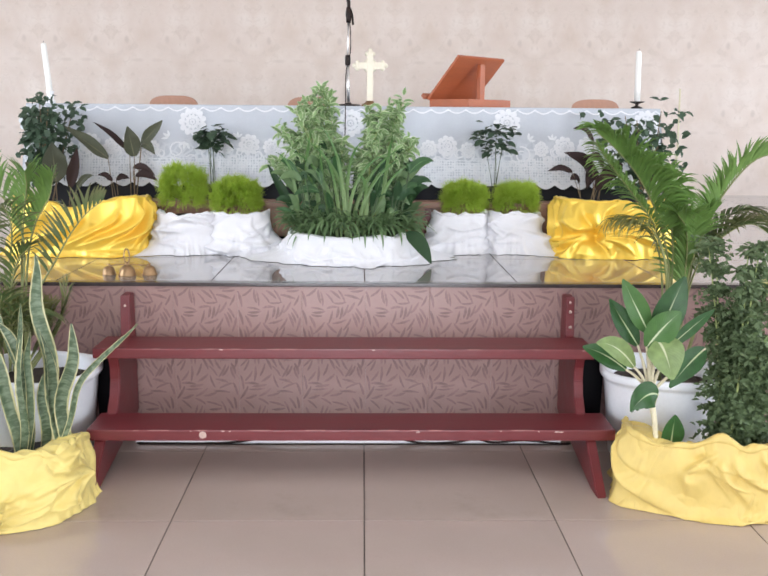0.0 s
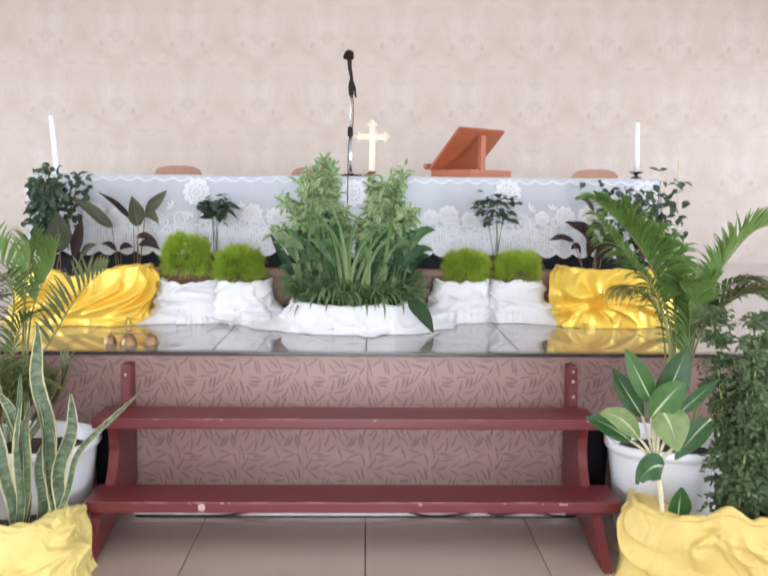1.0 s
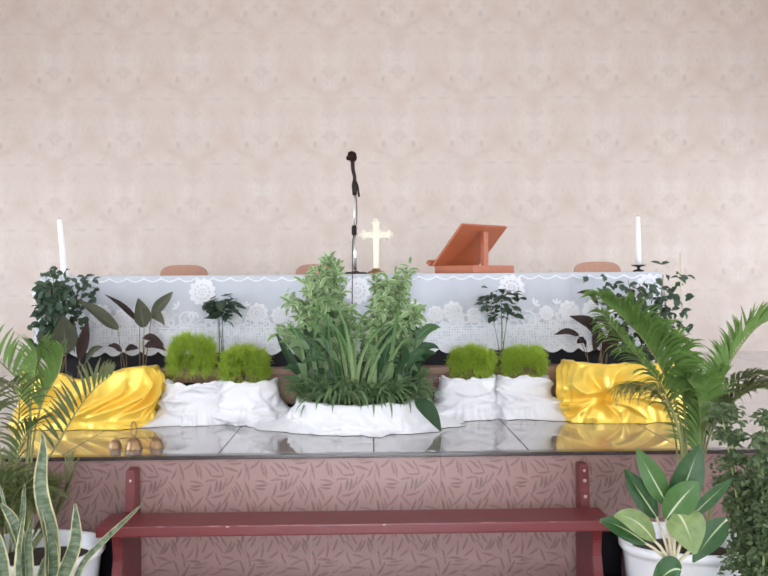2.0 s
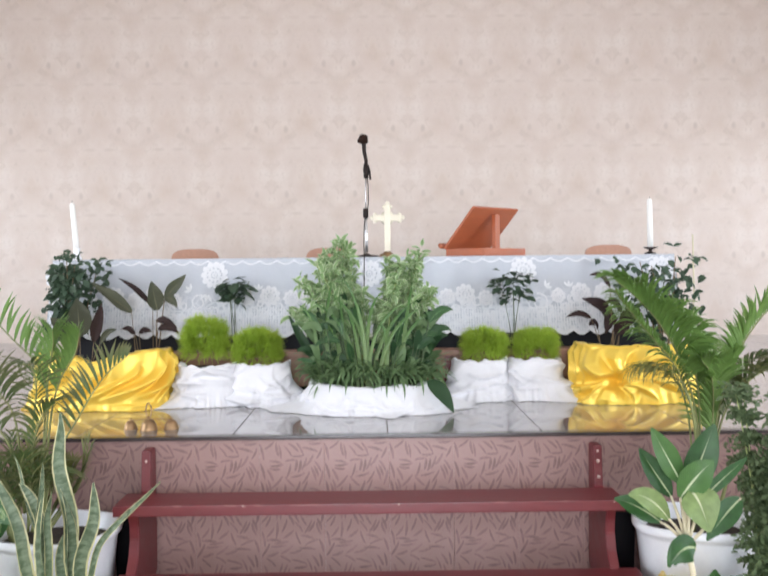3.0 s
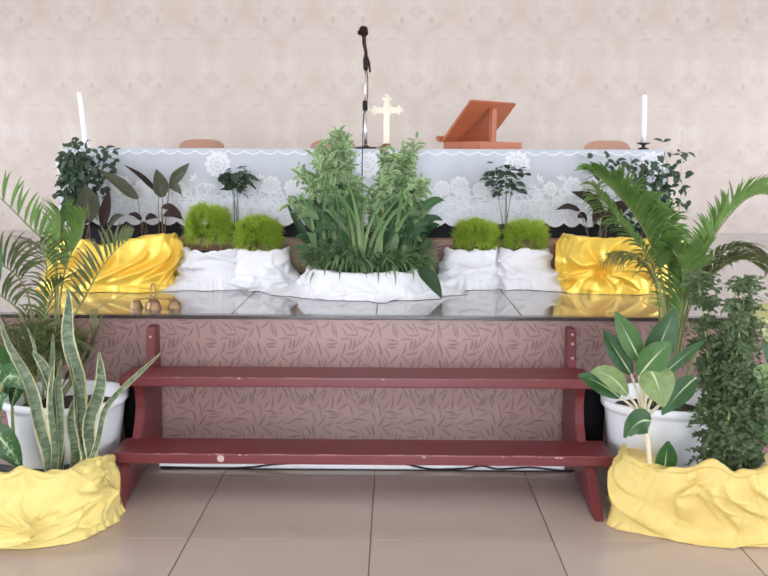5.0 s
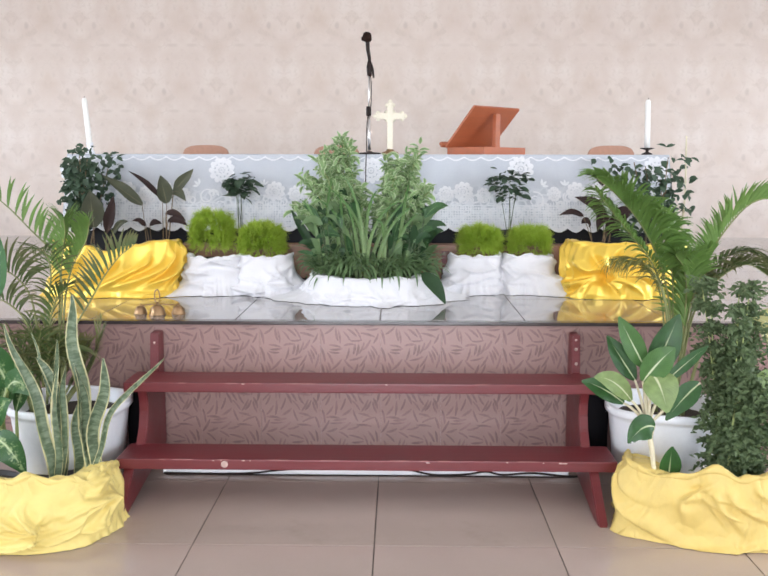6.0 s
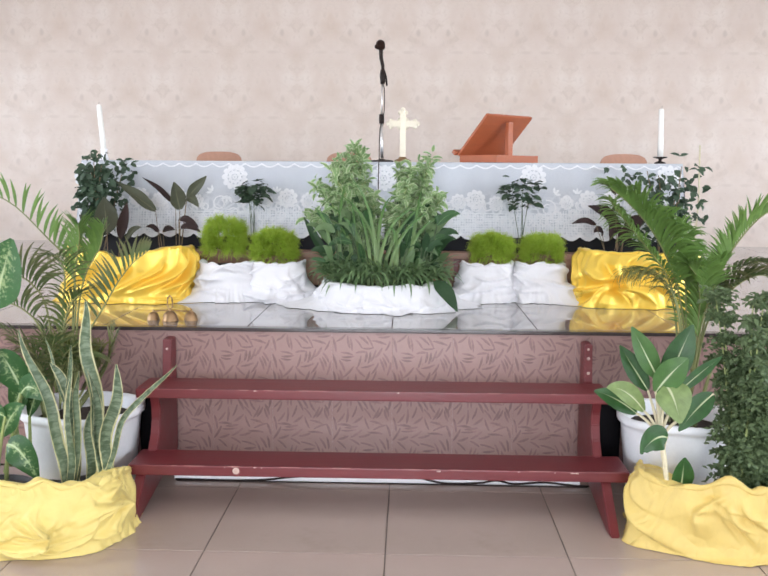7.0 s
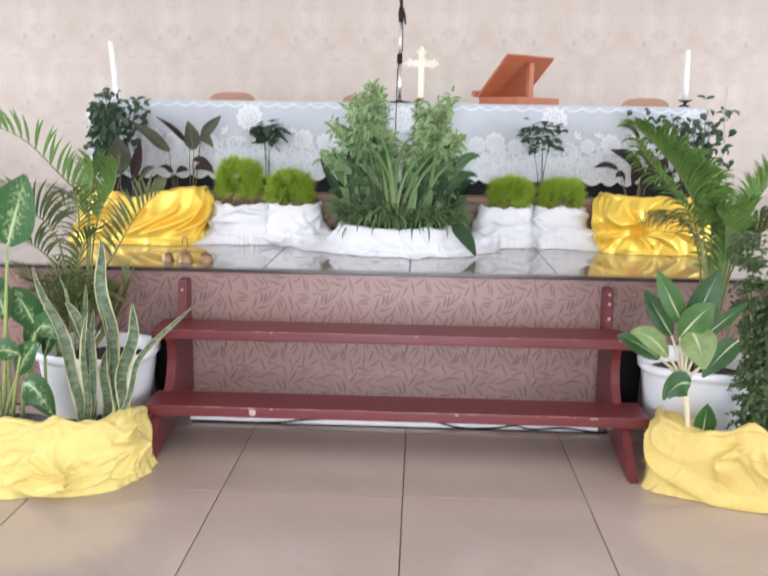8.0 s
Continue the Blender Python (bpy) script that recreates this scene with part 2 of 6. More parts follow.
YELLOW = surface("yellow_cotton", (0.765, 0.615, 0.205), rough=0.55, vary=0.05, scale=11, fine=36, bump=0.5, stretch=(0.7, 1, 1.3), sheen=0.05, crease=5.5)
YELLOW_DEEP = surface("golden_yellow_cotton", (0.71, 0.53, 0.165), rough=0.55, vary=0.07, scale=11, fine=34, bump=0.35, stretch=(1.1, 1.1, 0.75), sheen=0.05, crease=5.0)
SATIN = surface("yellow_satin", (0.93, 0.645, 0.10), rough=0.30, metal=0.32, vary=0.01, scale=3, fine=9, bump=0.0)
WHITE_CLOTH = surface("white_cotton", (0.78, 0.775, 0.80), rough=0.75, vary=0.03, scale=14, fine=48, bump=0.45, stretch=(0.8, 1, 1.2), sheen=0.2)
LACE = surface("white_lace", (0.78, 0.79, 0.82), rough=0.9, vary=0.06, scale=60, fine=400, bump=0.35)
LACE_SOFT = surface("thin_white_lace", (0.78, 0.80, 0.83), rough=0.9, vary=0.10, scale=60, fine=400, bump=0.3)
NET = net_material()
POT_WHITE = surface("white_plastic_pot", (0.86, 0.87, 0.90), rough=0.38, vary=0.05, scale=5, fine=90, bump=0.02, stain=(0.76, 0.77, 0.80))
POT_DARK = surface("dark_plastic_pot", (0.03, 0.028, 0.028), rough=0.5, vary=0.3)
SOIL = surface("potting_soil", (0.045, 0.032, 0.024), rough=0.95, vary=0.6, scale=30, fine=160, bump=0.8)
WAX = surface("candle_wax", (0.85, 0.84, 0.80), rough=0.45, vary=0.03)
GOLD = surface("pale_gold_gilding", (0.78, 0.72, 0.58), rough=0.45, metal=0.05, vary=0.08, scale=30, fine=140, bump=0.08)
BRASS = surface("dull_brass", (0.34, 0.215, 0.115), rough=0.4, metal=0.85, vary=0.25, scale=25, fine=120, bump=0.05)
DARK_METAL = surface("dark_metal", (0.035, 0.026, 0.022), rough=0.45, metal=0.5, vary=0.3)
CHROME = surface("chrome_tube", (0.80, 0.79, 0.80), rough=0.32, metal=1.0, vary=0.04, bump=0)
MIC_FOAM = surface("brown_black_foam", (0.028, 0.014, 0.010), gloss=0.15, rough=0.95, vary=0.5, scale=60, fine=300, bump=0.9)
BLACK_PLASTIC = surface("black_plastic", (0.020, 0.012, 0.010), rough=0.5, vary=0.3, gloss=0.22)
STRIP_WHITE = surface("plain_white_strip", (0.90, 0.90, 0.92), rough=0.4, vary=0.03)
STEM_DARK = surface("dark_green_stem", (0.07, 0.11, 0.045), rough=0.6, vary=0.3, scale=30)
STEM_GREEN = surface("pale_green_stem", (0.30, 0.36, 0.13), rough=0.5, vary=0.25, scale=30)
STEM_CREAM = surface("cream_stalk", (0.66, 0.60, 0.42), rough=0.5, vary=0.15, scale=30)
STEM_BROWN = surface("brown_woody_stem", (0.20, 0.14, 0.08), rough=0.8, vary=0.35, scale=30, bump=0.3)
PALM_STEM = surface("tan_palm_stem", (0.22, 0.24, 0.09), rough=0.6, vary=0.3, scale=14, stretch=(1, 1, 0.3))

SNAKE_LEAF = leaf_material("variegated_snake_leaf", (0.100, 0.150, 0.082), margin=(0.60, 0.57, 0.32), edge=0.455, band=(0.21, 0.275, 0.18), rough=0.38, glow=0.12)
DIEF_LEAF = leaf_material("dumb_cane_leaf", (0.036, 0.110, 0.030), rib=(0.50, 0.58, 0.34), rough=0.36, vary=0.45, glow=0.2)
DIEF_MID = leaf_material("mid_green_dumb_cane_leaf", (0.085, 0.205, 0.050), rib=(0.58, 0.66, 0.42), rough=0.38, vary=0.35, glow=0.22)
DIEF_PALE = leaf_material("pale_dumb_cane_leaf", (0.24, 0.34, 0.125), rib=(0.62, 0.66, 0.42), rough=0.4, vary=0.4, glow=0.25)
CANE_YELLOW = leaf_material("pale_yellow_dumb_cane_leaf", (0.52, 0.50, 0.20), rib=(0.60, 0.62, 0.36), rough=0.4, vary=0.25, glow=0.25)
SPECK_LEAF = leaf_material("speckled_dumb_cane_leaf", (0.045, 0.135, 0.04), speck=(0.27, 0.38, 0.17), rib=(0.5, 0.6, 0.35), rough=0.35, glow=0.2)
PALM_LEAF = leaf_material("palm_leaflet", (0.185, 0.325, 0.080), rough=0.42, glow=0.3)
# darker copy of the palm leaflet: shade among the fronds put into its colour
PALM_SHADED = leaf_material("shaded_palm_leaflet", (0.105, 0.160, 0.050), tip=(0.150, 0.160, 0.065), rough=0.5, glow=0.2)
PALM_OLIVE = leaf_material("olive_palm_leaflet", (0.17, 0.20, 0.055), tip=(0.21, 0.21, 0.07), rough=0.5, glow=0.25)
LIME = leaf_material("lime_feather_leaf", (0.42, 0.59, 0.065), tip=(0.56, 0.72, 0.12), rough=0.6, glow=0.5)
BUSH_LEAF = leaf_material("bright_green_leaf", (0.30, 0.46, 0.20), margin=(0.60, 0.70, 0.45), edge=0.40, rough=0.42, glow=0.3)
STRAP_LEAF = leaf_material("strap_leaf", (0.27, 0.39, 0.16), tip=(0.11, 0.23, 0.07), rough=0.36, glow=0.25)
DARK_LEAF = leaf_material("deep_green_leaf", (0.034, 0.085, 0.032), rough=0.5, glow=0.15)
GRASS_LEAF = leaf_material("low_grass_leaf", (0.165, 0.265, 0.115), rough=0.45, glow=0.25)
SHRUB_LEAF = leaf_material("small_shrub_leaf", (0.15, 0.215, 0.10), rough=0.55, vary=0.6, glow=0.3)
ARALIA = leaf_material("dark_aralia_leaf", (0.065, 0.110, 0.066), rough=0.5, glow=0.15)
CALATHEA = leaf_material("olive_calathea_leaf", (0.085, 0.092, 0.055), rib=(0.15, 0.15, 0.09), rough=0.58, glow=0.15)
PURPLE_LEAF = leaf_material("purple_brown_leaf", (0.042, 0.024, 0.022), rough=0.65, glow=0.1, gloss=0.25)


# ---------------------------------------------------------------- mesh tools
def thing(name, label, category, at=(0, 0, 0), group="", kind="", turn=0):
    ob = new(name)
    ob.matrix_world = pose(*at, 0, 0, turn)
    return tagged(ob, label, category, group, kind)


def finish(name, bm, materials, smooth=True):
    me = bpy.data.meshes.new(name)
    bm.to_mesh(me)
    bm.free()
    for m in materials if isinstance(materials, (list, tuple)) else (materials,):
        me.materials.append(m)
    if smooth:
        me.shade_smooth()
    return me


def part(name, bm, material, parent, label="", smooth=True):
    ob = new(name, finish(name, bm, material, smooth))
    ob.parent = parent
    return tagged(ob, label)


def solid(name, bm, material, label, category, kind="", smooth=False, group=""):
    return tagged(new(name, finish(name, bm, material, smooth)), label, category, group, kind)


def box(bm, x0, x1, y0, y1, z0, z1, bevel=0.0, m=None, segments=2):
    made = bmesh.ops.create_cube(bm, size=1)["verts"]
    place = Matrix.Translation(((x0 + x1) / 2, (y0 + y1) / 2, (z0 + z1) / 2)) @ Matrix.Diagonal((x1 - x0, y1 - y0, z1 - z0, 1))
    bmesh.ops.transform(bm, matrix=(m or Matrix()) @ place, verts=made)
    if bevel:
        edges = list({e for v in made for e in v.link_edges})
        made = bmesh.ops.bevel(bm, geom=edges, offset=bevel, segments=segments, profile=0.7, affect="EDGES")["verts"]
    return made


def boxed(*a, bevel=0.0, m=None):
    bm = bmesh.new()
    box(bm, *a, bevel=bevel, m=m)
    return bm


def lathe(bm, profile, centre=(0, 0, 0), n=32, m=None, flat=1.0):
    """Turns (radius, height) pairs about the upright axis."""
    rings = []
    for r, z in profile:
        if r < 1e-5:
            rings.append([bm.verts.new((centre[0], centre[1], centre[2] + z))])
        else:
            rings.append([bm.verts.new((centre[0] + r * math.cos(2 * math.pi * i / n), centre[1] + flat * r * math.sin(2 * math.pi * i / n), centre[2] + z)) for i in range(n)])
    for a, b in zip(rings, rings[1:]):
        for i in range(n):
            j = (i + 1) % n
            if len(a) == 1 and len(b) == 1:
                continue
            if len(a) == 1:
                bm.faces.new((a[0], b[i], b[j]))
            elif len(b) == 1:
                bm.faces.new((a[i], a[j], b[0]))
            else:
                bm.faces.new((a[i], a[j], b[j], b[i]))
    if m:
        bmesh.ops.transform(bm, matrix=m, verts=[v for r in rings for v in r])
    bmesh.ops.recalc_face_normals(bm, faces=bm.faces[:])


def tube(bm, points, radius, n=8, end=None):
    """A round tube along points; the radius runs from radius to end."""
    pts = [Vector(p) for p in points]
    end = radius if end is None else end
    rings = []
    for k, p in enumerate(pts):
        d = (pts[min(k + 1, len(pts) - 1)] - pts[max(k - 1, 0)]).normalized()
        side = d.cross(Vector((0.13, 0.97, 0.2))).normalized()
        up = side.cross(d)
        r = radius + (end - radius) * k / (len(pts) - 1)
        rings.append([bm.verts.new(p + r * (math.cos(2 * math.pi * i / n) * side + math.sin(2 * math.pi * i / n) * up)) for i in range(n)])
    for a, b in zip(rings, rings[1:]):
        for i in range(n):
            bm.faces.new((a[i], a[(i + 1) % n], b[(i + 1) % n], b[i]))
    bm.faces.new(rings[0][::-1])
    bm.faces.new(rings[-1])


def arc(base, way, length, bend, n=8, down=Vector((0, 0, -1))):
    """Points from base along way that sag towards down by bend (degrees) in all."""
    p, d = Vector(base), Vector(way).normalized()
    axis = d.cross(down)
    axis = axis.normalized() if axis.length > 1e-4 else Vector((1, 0, 0))
    turn = Matrix.Rotation(radians(bend) / n, 3, axis)
    out = [p.copy()]
    for _ in range(n):
        p = p + d * (length / n)
        d = turn @ d
        out.append(p.copy())
    return out


SHAPES = {
    "lance": lambda s: math.sin(math.pi * s ** 0.75) ** 0.8,
    "oval": lambda s: max(math.sin(math.pi * s ** 0.82), 0) ** 0.75,
    "sword": lambda s: (0.62 + 0.38 * math.sin(math.pi * min(s * 1.1, 1))) * (1 - s ** 5) ** 0.8,
    "snake": lambda s: (0.58 + 0.42 * math.sin(0.86 * math.pi * s ** 0.95)) * max(1 - s ** 8, 0.02) ** 0.7,
    "strap": lambda s: min(1, 0.6 + 2 * s) * (1 - s ** 3.5),
    "hair": lambda s: 1 - 0.8 * s,
}


def blade(bm, points, width, face=(0, 0, 1), shape="lance", across=2, fold=0.25, wave=0.0, twist=0.0):
    """A leaf along points. face: the side that its upper face turns to. Gives u across and v along."""
    uv = bm.loops.layers.uv.verify()
    prof, f = SHAPES[shape], Vector(face)
    rows = []
    last = len(points) - 1
    for k, p in enumerate(points):
        s = k / last
        d = (points[min(k + 1, last)] - points[max(k - 1, 0)]).normalized()
        side = d.cross(f)
        side = side.normalized() if side.length > 1e-3 else d.orthogonal().normalized()
        if twist:
            side = Matrix.Rotation(twist * s, 3, d) @ side
        up = side.cross(d)
        w = width * 0.5 * max(prof(min(max(s, 0.02), 0.985)), 0.04)
        row = []
        for i in range(across + 1):
            a = 2 * i / across - 1
            lift = fold * abs(a) * w + wave * w * math.sin(9 * s + 3 * a) * abs(a)
            row.append((bm.verts.new(p + side * (a * w) + up * lift), i / across, s))
        rows.append(row)
    for a, b in zip(rows, rows[1:]):
        for i in range(across):
            quad = (a[i], a[i + 1], b[i + 1], b[i])
            face_made = bm.faces.new([q[0] for q in quad])
            for loop, q in zip(face_made.loops, quad):
                loop[uv].uv = (q[1], q[2])


def curve3(a, b, c, n=12):
    """Points on the smooth curve from a through b to c."""
    a, b, c = Vector(a), Vector(b), Vector(c)
    k = 2 * b - (a + c) / 2
    return [a * (1 - t) ** 2 + k * 2 * t * (1 - t) + c * t * t for t in [i / n for i in range(n + 1)]]


def round_way(yaw, rise):
    return Vector((math.cos(yaw) * math.cos(rise), math.sin(yaw) * math.cos(rise), math.sin(rise)))


def smooth_path(points, n=16):
    """Points on a smooth line through all the given ones."""
    p = [Vector(q) for q in points]
    p = [2 * p[0] - p[1], *p, 2 * p[-1] - p[-2]]
    out = []
    for k in range(n + 1):
        s = min(k / n * (len(p) - 3), len(p) - 3 - 1e-6)
        i, t = int(s), s - int(s)
        a, b, c, d = p[i:i + 4]
        out.append(0.5 * (2 * b + (c - a) * t + (2 * a - 5 * b + 4 * c - d) * t * t + (3 * b - a - 3 * c + d) * t ** 3))
    return out


def fan(s, z, first, last, count, length, width, depth, seed, bow=0.15):
    """Pleats that run out from one gathered point, between two angles in degrees."""
    rng = random.Random(seed)
    out = []
    for k in range(count):
        a = radians(first + (last - first) * (k + rng.uniform(-0.2, 0.2)) / max(count - 1, 1))
        ln = length * rng.uniform(0.7, 1.15)
        out.append((s + 0.012 * math.cos(a), z + 0.012 * math.sin(a), s + ln * math.cos(a), z + ln * math.sin(a), bow * rng.uniform(-1, 1) * ln, width * rng.uniform(0.8, 1.2), depth * rng.uniform(0.7, 1.2)))
    return out


def swags(s0, s1, z0, z1, count, angle, spread, length, width, depth, seed, bow=-0.2):
    """Loose pleats strewn over a stretch of the cloth, all running about one way."""
    rng = random.Random(seed)
    out = []
    for k in range(count):
        s, z, a = rng.uniform(s0, s1), rng.uniform(z0, z1), radians(angle + rng.uniform(-spread, spread))
        ln = length * rng.uniform(0.6, 1.3)
        c, n = math.cos(a) * ln / 2, math.sin(a) * ln / 2
        out.append((s - c, z - n, s + c, z + n, bow * ln * rng.uniform(0.3, 1.3), width * rng.uniform(0.6, 1.4), depth * rng.uniform(0.6, 1.3)))
    return out


def nest(s, z, ends, bow, width, depth, seed):
    """Pleats from one gathered point to each of several ends, all hanging the same way."""
    rng = random.Random(seed)
    return [(s + rng.uniform(-0.012, 0.012), z + rng.uniform(-0.008, 0.008), a, b, bow * math.hypot(a - s, b - z) * rng.uniform(0.6, 1.3), width * rng.uniform(0.7, 1.3), depth * rng.uniform(0.7, 1.3)) for a, b in ends]


def gather(s, z, ends, bow, width, depth, seed, hole=0.026):
    """Deep pleats that swirl out from the edge of a knot."""
    rng = random.Random(seed)
    out = []
    for a, b in ends:
        ln = math.hypot(a - s, b - z)
        out.append((s + hole * (a - s) / ln, z + hole * (b - z) / ln, a, b, bow * ln * rng.uniform(0.5, 1.5), width * rng.uniform(0.75, 1.25), depth * rng.uniform(0.75, 1.2)))
    return out


def pleated(along, up, pleats):
    """How far pleats lift the cloth: each has a rounded crest, one soft flank and one steep flank."""
    total = np.zeros_like(along)
    for s0, z0, s1, z1, bow, width, depth in pleats:
        dx, dz = s1 - s0, z1 - z0
        ln = math.hypot(dx, dz)
        if ln < 1e-4:
            continue
        ux, uz = dx / ln, dz / ln
        t = ((along - s0) * ux + (up - z0) * uz) / ln
        tc = np.clip(t, 0, 1)
        across = (along - s0) * -uz + (up - z0) * ux - bow * 4 * tc * (1 - tc)
        past = np.abs(t - tc) * ln
        w = width * (0.45 + 0.55 * tc)
        side = np.where(across > 0, across / w, -across / (0.28 * w))
        fade = np.minimum(1, 6 * tc + 0.15) * np.minimum(1, 2.2 * (1 - tc) + 0.05)
        total += depth * fade * np.exp(-side ** 2 - (past / w) ** 2)
    return total


def wrap(bm, rx, front, back, height, seed, folds=0.012, flare=1.06, waist=0.95, puddle=0.03, around=200, rows=36, rise=0.13, top_in=0.66, pleats=(), dents=(), trails=(), square=2.6, hem=5.0, peaks=()):
    """Cloth gathered round a pot: long pleats, an uneven hem on the ground and a rim that turns inwards.
    dents: (metres along the front, height, depth, reach) where the cloth is gathered in; trails: (degrees, metres) of cloth lying out on the ground; peaks: (metres along, rise, width) of the upper edge."""
    mean = (rx + front) / 2
    count = rows + 5
    turn = np.linspace(0, 2 * np.pi, around, endpoint=False) + np.pi / 2
    tops = []
    for th in turn:
        q = Vector((math.cos(th) * 1.5, math.sin(th) * 1.5, 0))
        h = height * (1 + rise * noise.noise(q * 1.6 + Vector((seed, 5, 1))) + 0.5 * rise * noise.noise(q * 5 + Vector((seed, 2, 1))))
        h += sum(rise_by * math.exp(-(((th - 1.5 * math.pi) * mean - s) / wide) ** 2) for s, rise_by, wide in peaks)
        tops.append(h * (1 - 0.6 * max(math.sin(th), 0)))
    v = np.minimum(np.arange(count) / rows, 1.0)[:, None]
    along = np.repeat(((turn - 1.5 * np.pi) * mean)[None, :], count, 0)
    up = v * np.array(tops)[None, :]
    bent = along + 0.012 * np.sin(up * 31 + seed) + 0.008 * np.sin(along * 23 + seed)
    lift = pleated(bent, up + 0.010 * np.sin(along * 17 + seed * 2), pleats)
    for s, z, depth, reach in dents:
        lift -= depth * np.exp(-((along - s) ** 2 + (up - z) ** 2) / reach ** 2)
    rings = []
    for j in range(count):
        k, over = min(j / rows, 1.0), max(j - rows, 0) / 4
        ring = []
        for i, th in enumerate(turn):
            c, s = math.cos(th), math.sin(th)
            p = (abs(c) ** square + abs(s) ** square) ** (-1 / square)
            q = Vector((c * 1.5, s * 1.5, 0))
            a, z = float(along[j, i]), float(up[j, i])
            soft = noise.noise(Vector((a * 7, z * 9, seed))) + 0.30 * noise.noise(Vector((a * 17, z * 21, seed + 3)))
            prof = waist + (flare - waist) * (1 - k) ** hem + 0.04 * math.sin(math.pi * k)
            disp = folds * soft + float(lift[j, i]) + puddle * (1 - k) ** hem * (0.5 + noise.noise(q * 2.6 + Vector((seed, 0, 3))) + 0.4 * noise.noise(q * 9 + Vector((seed, 0, 3))))
            for ta, reach in trails:
                disp += reach * (1 - k) ** (hem + 1) * max(math.cos(th - radians(ta)), 0) ** 8
            zz = z + (0.012 * math.sin(math.pi * over) - 0.035 * over ** 2 if over else 0)
            size = prof * (1 - (1 - top_in) * over)
            ring.append(bm.verts.new((c * p * (rx * size + disp), s * p * ((front if s < 0 else back) * size + disp), max(zz, 0.002))))
        rings.append(ring)
    for a, b in zip(rings, rings[1:]):
        for i in range(around):
            bm.faces.new((a[i], a[(i + 1) % around], b[(i + 1) % around], b[i]))
    return [q.co.copy() for q in rings[rows]]


def rolled_rim(ring, seed, thick=0.011):
    """The twisted roll of cloth along the upper edge of a wrap."""
    bm = bmesh.new()
    rings, n = [], len(ring)
    middle = sum(ring, Vector()) / n
    for i in range(0, n, 2):
        p, d = ring[i], (ring[(i + 1) % n] - ring[i - 1]).normalized()
        out = Vector((p.x - middle.x, p.y - middle.y, 0)).normalized()
        up = d.cross(out)
        up = up if up.z > 0 else -up
        r = thick * (0.75 + 0.9 * abs(noise.noise(Vector((i * 0.06, seed, 0)))) + 0.25 * math.sin(i * 0.4 + seed))
        p = p - out * r * 0.6 + Vector((0, 0, r * 0.2))
        rings.append([bm.verts.new(p + r * (1 + 0.22 * math.cos(3 * a + i * 0.35)) * (math.cos(a) * out + math.sin(a) * up)) for a in [2 * math.pi * k / 12 for k in range(12)]])
    for k, a in enumerate(rings):
        b = rings[(k + 1) % len(rings)]
        for i in range(12):
            bm.faces.new((a[i], a[(i + 1) % 12], b[(i + 1) % 12], b[i]))
    bmesh.ops.recalc_face_normals(bm, faces=bm.faces[:])
    return bm


def soil_disc(r, z, seed=0, flat=1.0):
    bm = bmesh.new()
    lathe(bm, [(0, z + 0.012), (r * 0.35, z + 0.01), (r * 0.7, z + 0.004), (r, z)], n=28, flat=flat)
    for v in bm.verts:
        v.co.z += 0.008 * noise.noise(v.co * 22 + Vector((seed, 0, 0)))
    return bm


# ---------------------------------------------------------------- the hall
def side_wall(name, x0, x1):
    bm = bmesh.new()
    box(bm, x0, x1, FRONT - 0.2, BACK, -0.03, SILL)
    box(bm, x0, x1, FRONT - 0.2, BACK, HEAD, HEIGHT)
    edges = [FRONT - 0.2]
    for wy, ww in sorted(WINDOWS):
        edges += [wy - ww / 2, wy + ww / 2]
    edges.append(BACK)
    for a, b in zip(edges[::2], edges[1::2]):
        box(bm, x0, x1, a, b, SILL, HEAD)
    return solid(name, bm, PLASTER, "cream painted plaster side wall with window openings", "wall", "structure")


side_wall("wall_west", -HALF_WIDTH - 0.2, -HALF_WIDTH)
side_wall("wall_east", HALF_WIDTH, HALF_WIDTH + 0.2)
solid("wall_north", boxed(-HALF_WIDTH - 0.2, HALF_WIDTH + 0.2, BACK, BACK + 0.2, -0.03, HEIGHT), WALL, "beige glazed wall behind the altar with mirrored ornament", "wall", "structure")
entrance = bmesh.new()
for x0, x1, z0, z1 in ((-HALF_WIDTH, -1.6, -0.03, HEIGHT), (1.6, HALF_WIDTH, -0.03, HEIGHT), (-1.6, 1.6, 3.0, HEIGHT)):
    box(entrance, x0, x1, FRONT - 0.2, FRONT, z0, z1)
solid("wall_south", entrance, PLASTER, "cream painted plaster entrance wall with doorway", "wall", "structure")
solid("ceiling", boxed(-HALF_WIDTH - 0.2, HALF_WIDTH + 0.2, FRONT - 0.2, BACK + 0.2, HEIGHT, HEIGHT + 0.1), CEILING, "plain off-white ceiling boards", "ceiling", "structure")
floor = solid("floor", boxed(-HALF_WIDTH, HALF_WIDTH, FRONT, 0, -0.05, -0.004), GROUT, "polished beige floor tiles with dark joints", "floor", "structure")
platform = solid("platform", boxed(-HALF_WIDTH, HALF_WIDTH, 0.012, BACK, 0.0, PLATFORM - 0.008), GROUT, "raised sanctuary platform with polished beige tiles", "platform", "structure")


# ---------------------------------------------------------------- wooden steps before the platform
TUB = surface("matt_black_tub", (0.008, 0.007, 0.009), rough=0.7, vary=0.3, gloss=0.12)
WORN = surface("worn_maroon_paint", (0.30, 0.13, 0.12), rough=0.6, vary=0.25, scale=20)


